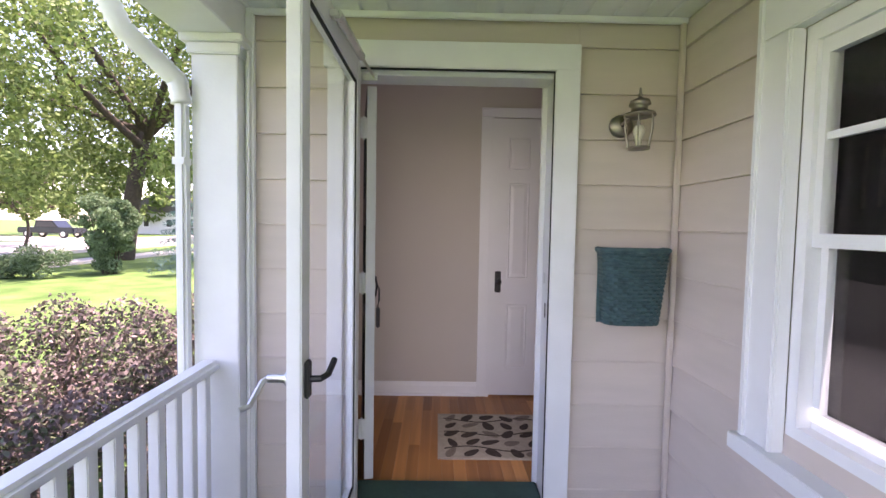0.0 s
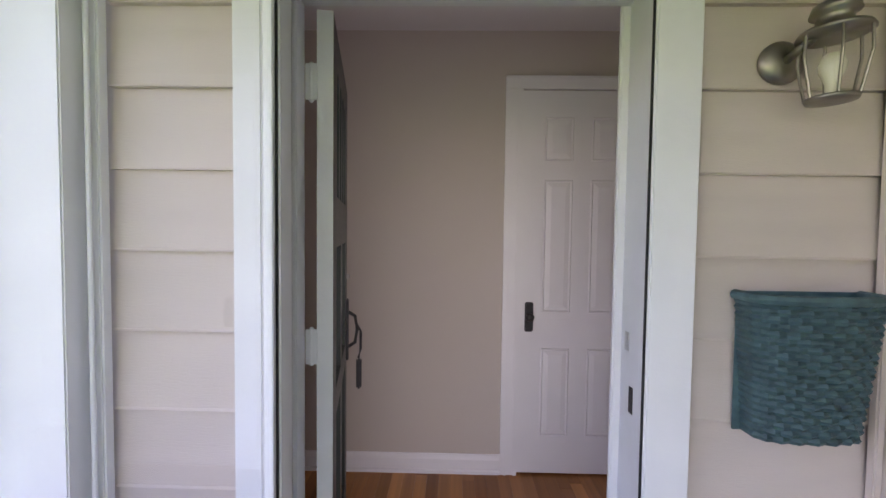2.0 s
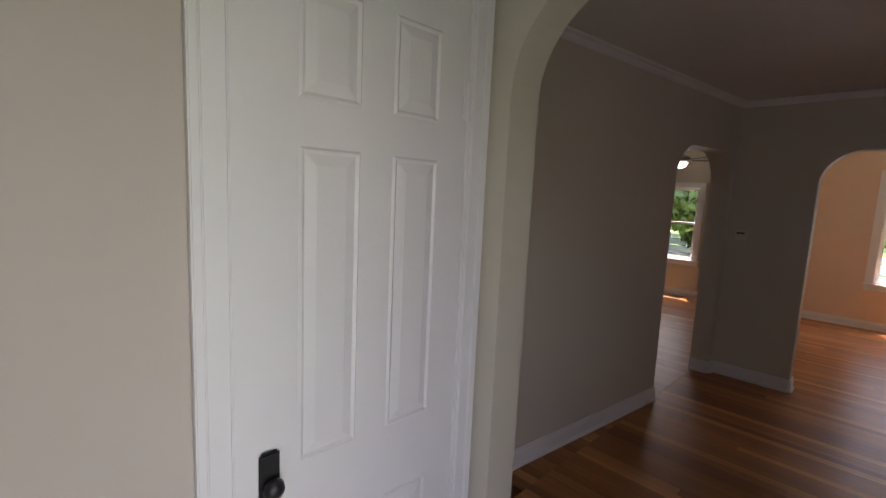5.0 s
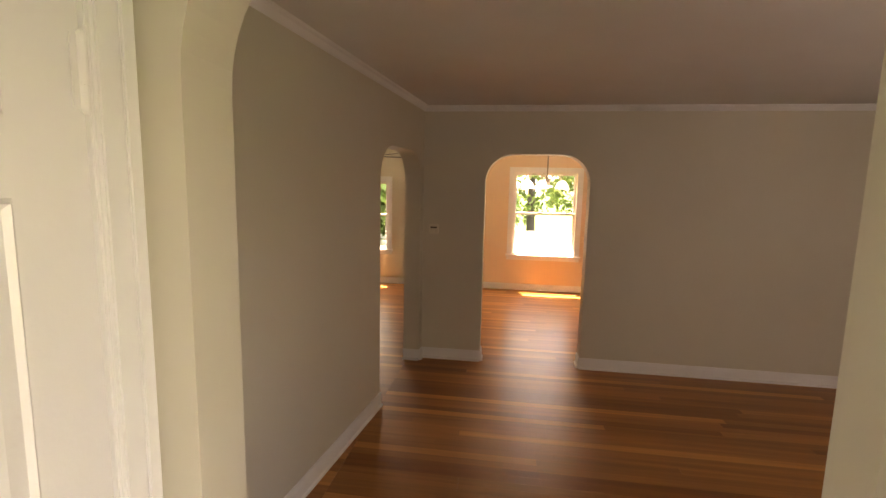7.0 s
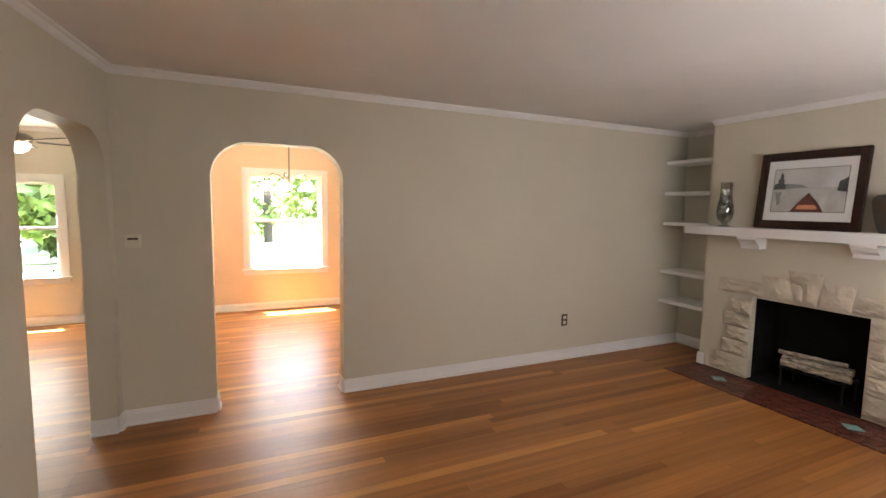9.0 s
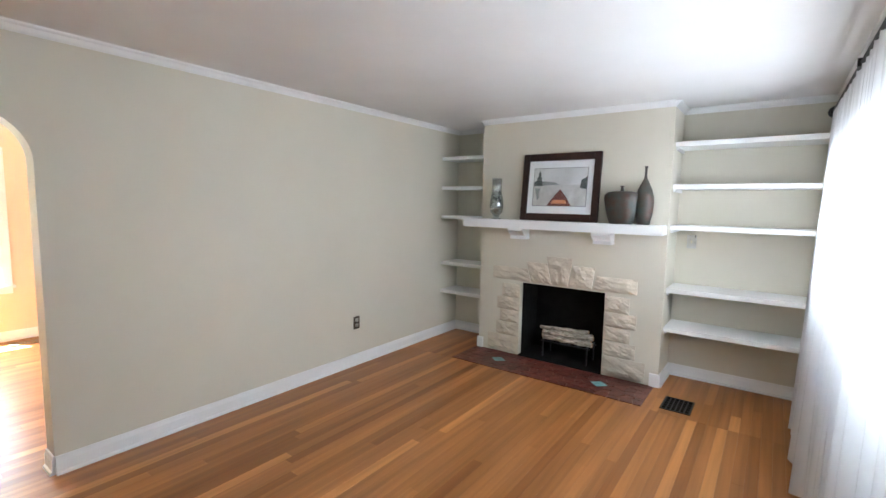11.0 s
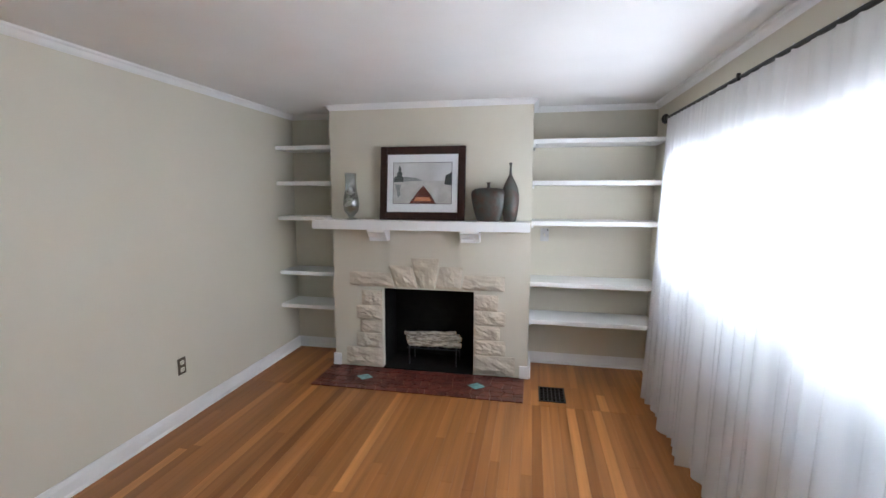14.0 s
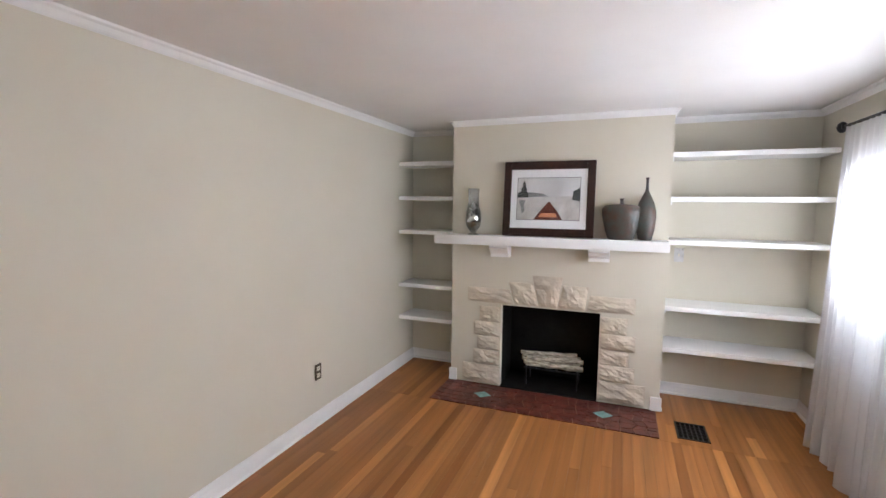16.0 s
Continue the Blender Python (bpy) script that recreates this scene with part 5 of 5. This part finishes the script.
tree("maple_tree", (-14.1, 20.6, GZ), (0.16, 0.02), 15.0, 8.5, 64000, 0.115, LEAF, "large leafy maple tree with a dark leaning trunk", 21, 130, 0.42, 0.22)
tree("ash_tree", (-24, 17, GZ), (-0.02, 0.0), 13.0, 6.5, 30000, 0.13, LEAF, "leafy shade tree by the street", 22, 70, 0.3, 0.28)
tree("young_tree", (-26.5, 29, GZ), (0, 0), 6.0, 2.6, 5000, 0.13, LEAF, "slender young tree on the verge", 23, 24, 0.10, 0.35)
for i, (x, y, h, s) in enumerate(((-48, 45, 14, 8), (-44, 62, 15, 8), (-30, 66, 14, 8), (-60, 34, 15, 9), (-16, 60, 14, 7))):
    tree("distant_tree", (x, y, GZ), (0, 0), h, s, 9000, 0.33, LEAF, "leafy tree across the street", 31 + i, 50, 0.3, 0.2)
# trees behind the house, seen through the back windows
for i, (x, y) in enumerate(((36, 6), (20, 9.5), (34, -9), (30, 15))):
    tree("backyard_tree", (x, y, GZ), (0, 0), 9, 4.5, 9000, 0.2, LEAF, "leafy green tree behind the house", 51 + i, 40, 0.2, 0.12)

for i, (x, y, h, sp) in enumerate(((19.5, 0.6, 11, 4.6), (22, -5.5, 11, 5), (13.6, 6.0, 7, 2.6), (23, 12.5, 10, 4.5))):
    tree("garden_tree", (x, y, GZ), (0, 0), h, sp, 16000, 0.15, LEAF, "dense leafy tree close behind the house", 71 + i, 70, 0.18, 0.03 if x < 15 else 0.14)

rnd = random.Random(3)
vase = []
for i in range(60):
    z = rnd.uniform(0.3, 2.75)
    r = 0.16 + 0.85 * min(1, z / 1.9) * (1 if z < 2.3 else 0.6)
    a = rnd.uniform(0, 6.28)
    vase.append((-10.7 + r * math.cos(a) * rnd.uniform(0.3, 1), 14.8 + r * math.sin(a) * rnd.uniform(0.3, 1), GZ + z, 0.30))
shrub("vase_shaped_shrub", vase, 14, 20000, 0.05, SHRUB, "tall green shrub that widens towards the top", 4, root=0.1)
hedge = [(-11.3 - 0.2 * i + rnd.uniform(-0.1, 0.1), 13.5 - 0.05 * i + rnd.uniform(-0.5, 0.5), GZ + rnd.uniform(0.25, 0.8), 0.40) for i in range(26)]
shrub("low_yew_hedge", hedge, 8, 18000, 0.045, SHRUB, "low dark green rounded hedge on the lawn", 5, "hedge")

bar = []
for i in range(130):
    x, y = rnd.uniform(-2.5, -0.55), rnd.uniform(-0.6, 2.9)
    top = 0.80 - 0.22 * ((x + 1.2) / 1.3) ** 2 + 0.10 * min(1, max(0, y - 0.6)) - 0.20 * max(0, 0.6 - y)
    bar.append((x, y, GZ + (top - GZ) * rnd.uniform(0.25, 0.84), 0.22))
hb = shrub("barberry_hedge", bar, 60, 62000, 0.017, BARB, "dense purple-red barberry hedge beside the porch", 6, "hedge")
leaves("inner_foliage", [(a, b, c - 0.05, r) for a, b, c, r in bar], 30000, 0.019, BARBG, hb, 7, "green leaves among the purple")

sp_t = thing("blue_spruce", (-7.9, 14.6, GZ), "small blue-green spruce with drooping tiers", "tree")
part("trunk", limb((-7.9, 14.6, GZ - 0.1), (-7.9, 14.6, GZ + 3.2), 0.07, 0.01, 0.02, 1), BARK, sp_t)
cl = []
for i in range(9):
    z = 0.35 + 0.32 * i
    r = 1.15 * (1 - i / 9.5)
    for k in range(9):
        a = 2 * math.pi * k / 9 + i
        for q in (0.35, 0.65, 0.95):
            cl.append((-7.9 + r * q * math.cos(a), 14.6 + r * q * math.sin(a), GZ + z - 0.12 * q, 0.13))
leaves("needles", cl, 9000, 0.05, SPRUCE, sp_t, 9, flat=0.15)

fence = thing("garden_fence", (15, 1, GZ), "low white board fence behind the house", "fence")
for k in range(13):
    part("post", box(14.98, 15.08, -6 + k * 1.2, -5.9 + k * 1.2, GZ - 0.05, GZ + 1.2), HOUSEWALL, fence)
for k in range(5):
    part("board", box(14.95, 14.979, -6.05, 8.5, GZ + 0.1 + 0.21 * k, GZ + 0.28 + 0.21 * k), HOUSEWALL, fence)

# pickup truck across the street
tk = thing("pickup_truck", (-36, 41, GZ + 0.15), "dark pickup truck parked across the street", "truck")
TX, TY, TZ = -35.5, 42.0, GZ + 0.15
part("body", boxes((TX - 2.6, TX + 2.6, TY - 0.9, TY + 0.9, TZ + 0.45, TZ + 1.0), bev=0.08), CARPAINT, tk)
part("cab", prism([(TX - 1.1, TZ + 0.99), (TX + 1.2, TZ + 0.99), (TX + 0.6, TZ + 1.65), (TX - 0.9, TZ + 1.65)], "y", TY - 0.8, TY + 0.8), CARPAINT, tk)
part("side_window", prism([(TX - 0.95, TZ + 1.05), (TX + 0.95, TZ + 1.05), (TX + 0.5, TZ + 1.55), (TX - 0.8, TZ + 1.55)], "y", TY - 0.81, TY - 0.802), IRON, tk)
for x in (-1.65, 1.65):
    for yy in (-0.9, 0.72):
        bm = lathe([(0.2, 0), (0.38, 0.01), (0.38, 0.17), (0.2, 0.18)], 0, 0, 0, 20)
        bm.transform(Matrix.Translation((TX + x, TY + yy + 0.18, TZ + 0.38)) @ pose(0, 0, 0, 90, 0, 0))
        wh = part("wheel", bm, RUBBER, tk)
        bm = lathe([(0.05, 0), (0.2, 0.005), (0.2, 0.02), (0.05, 0.03)], 0, 0, 0, 16)
        bm.transform(Matrix.Translation((TX + x, TY + yy - 0.002, TZ + 0.38)) @ pose(0, 0, 0, 90, 0, 0))
        part("rim", bm, SILVER, wh)


def far_house(x, y, w, d, h, label):
    hs = thing("house", (x, y, GZ), label, "house")
    part("wall", box(x - w / 2, x + w / 2, y - d / 2, y + d / 2, GZ, GZ + h), HOUSEWALL, hs)
    part("roof", prism([(x - w / 2 - 0.4, GZ + h - 0.1), (x + w / 2 + 0.4, GZ + h - 0.1), (x, GZ + h + w * 0.3)], "y", y - d / 2 - 0.4, y + d / 2 + 0.4), ROOF, hs)
    for k in range(3):
        yy = y - d / 2
        wn_ = part("window", box(x - w / 2 + w * (k + 0.7) / 3.4, x - w / 2 + w * (k + 0.7) / 3.4 + 0.9, yy - 0.05, yy - 0.001, GZ + 1.0, GZ + 2.2), WHITE_EXT, hs)
        part("pane", box(x - w / 2 + w * (k + 0.7) / 3.4 + 0.1, x - w / 2 + w * (k + 0.7) / 3.4 + 0.8, yy - 0.06, yy - 0.0505, GZ + 1.1, GZ + 2.1), IRON, wn_)
    part("door", box(x + w * 0.30, x + w * 0.30 + 0.9, y - d / 2 - 0.04, y - d / 2 - 0.001, GZ, GZ + 2.05), BROWNPLATE, hs)


far_house(-38, 68, 11, 8, 3.2, "small white house with a grey roof among trees")
far_house(-62, 50, 12, 9, 3.2, "pale low house across the street")

# ---- floor boards and hearth tiles, last ----
FLOOR = bpy.data.objects["floor"]
rnd = random.Random(77)
CACHE = {}


def plank(x0, w, y0, y1):
    L = round((y1 - y0) / 0.05) * 0.05
    key = (round(w, 3), round(L, 2))
    if key not in CACHE:
        bm = box(0.0002, w - 0.0002, 0, L - 0.0005, -0.018, 0)
        top = [e for e in bm.edges if all(v.co.z > -0.001 for v in e.verts)]
        bmesh.ops.bevel(bm, geom=top, offset=0.0005, segments=1, affect="EDGES")
        CACHE[key] = mesh_of("floor_plank", bm, PLANK)
    ob = new("floor_plank", CACHE[key])
    ob.location = (x0, y0, 0)
    ob.parent = FLOOR


def lay(x0, x1, y0, y1, w, lens, emit):
    x = x0
    while x < x1 - 0.001:
        ww = min(w, x1 - x)
        y = y0
        first = True
        while y < y1 - 0.01:
            L = round(rnd.uniform(*lens) * (rnd.uniform(0.3, 1) if first else 1) / 0.05) * 0.05
            first = False
            e = min(y + L, y1)
            if y1 - e < 0.25:
                e = y1
            emit(x, ww, y, e)
            y = e
        x += w


lay(2.15, 5.62, -2.15, 2.45, 0.0635, (1.6, 3.4), plank)
quads, vs = [], []


def strip(x, w, y0, y1):
    i = len(vs)
    vs.extend([(x + 0.0003, y0 + 0.0005, -0.018), (x + w - 0.0003, y0 + 0.0005, -0.018), (x + w - 0.0003, y1 - 0.0005, -0.018), (x + 0.0003, y1 - 0.0005, -0.018),
               (x + 0.0003, y0 + 0.0005, 0), (x + w - 0.0003, y0 + 0.0005, 0), (x + w - 0.0003, y1 - 0.0005, 0), (x + 0.0003, y1 - 0.0005, 0)])
    quads.extend([(i + 4, i + 5, i + 6, i + 7), (i, i + 1, i + 5, i + 4), (i + 1, i + 2, i + 6, i + 5), (i + 2, i + 3, i + 7, i + 6), (i + 3, i, i + 4, i + 7)])


lay(0.10, 2.15, 0.955, 2.5, 0.0635, (0.6, 1.5), strip)
lay(2.15, 2.905, -3.08, -2.15, 0.0635, (0.6, 1.5), strip)
lay(2.905, 3.115, -3.08, -2.50, 0.0635, (0.6, 1.5), strip)
lay(2.905, 3.115, -2.23, -2.15, 0.0635, (0.6, 1.5), strip)
lay(3.115, 3.235, -3.08, -2.15, 0.0635, (0.6, 1.5), strip)
lay(5.03, 5.62, -3.08, -2.15, 0.0635, (0.6, 1.5), strip)
lay(5.62, 9.0, -1.4, 5.1, 0.0635, (0.8, 2.0), strip)
lay(2.9, 5.62, 2.45, 5.1, 0.0635, (0.8, 2.0), strip)
lay(3.235, 5.03, -2.165, -2.15, 0.0635, (0.6, 1.5), strip)
me = bpy.data.meshes.new("floor_strips")
me.from_pydata(vs, [], quads)
me.materials.append(PLANK2)
ob = tagged(new("floor_strips", me), "honey oak floor strips", kind="stuff")
ob.parent = FLOOR

# crazy-paved hearth: uneven four-sided tiles between thin pale joints
rnd = random.Random(8)
hx, hy = [3.237 + 1.791 * k / 21 for k in range(22)], [CY + 0.022 + 0.461 * k / 6 for k in range(7)]
knot = {}
for a in range(22):
    for b in range(7):
        jx = rnd.uniform(-0.027, 0.027) if 0 < a < 21 else 0
        jy = rnd.uniform(-0.024, 0.024) if 0 < b < 6 else 0
        knot[a, b] = Vector((hx[a] + jx + (0.02 * (b % 2) if 0 < a < 21 else 0), hy[b] + jy))
for a in range(21):
    for b in range(6):
        q = [knot[a, b], knot[a + 1, b], knot[a + 1, b + 1], knot[a, b + 1]]
        mid = (q[0] + q[1] + q[2] + q[3]) / 4
        pts = [tuple(v + (mid - v).normalized() * 0.0038) for v in q]
        part("tile", prism(pts, "z", -0.0028, 0.004 + rnd.uniform(0, 0.0015)), HEARTH, hearth)
for x in (3.63, 4.624):
    pts = [(x - 0.075, -2.40), (x, -2.465), (x + 0.075, -2.40), (x, -2.335)]
    part("diamond_tile", prism(pts, "z", 0.0005, 0.0075), TURQ, hearth, "turquoise diamond tile")
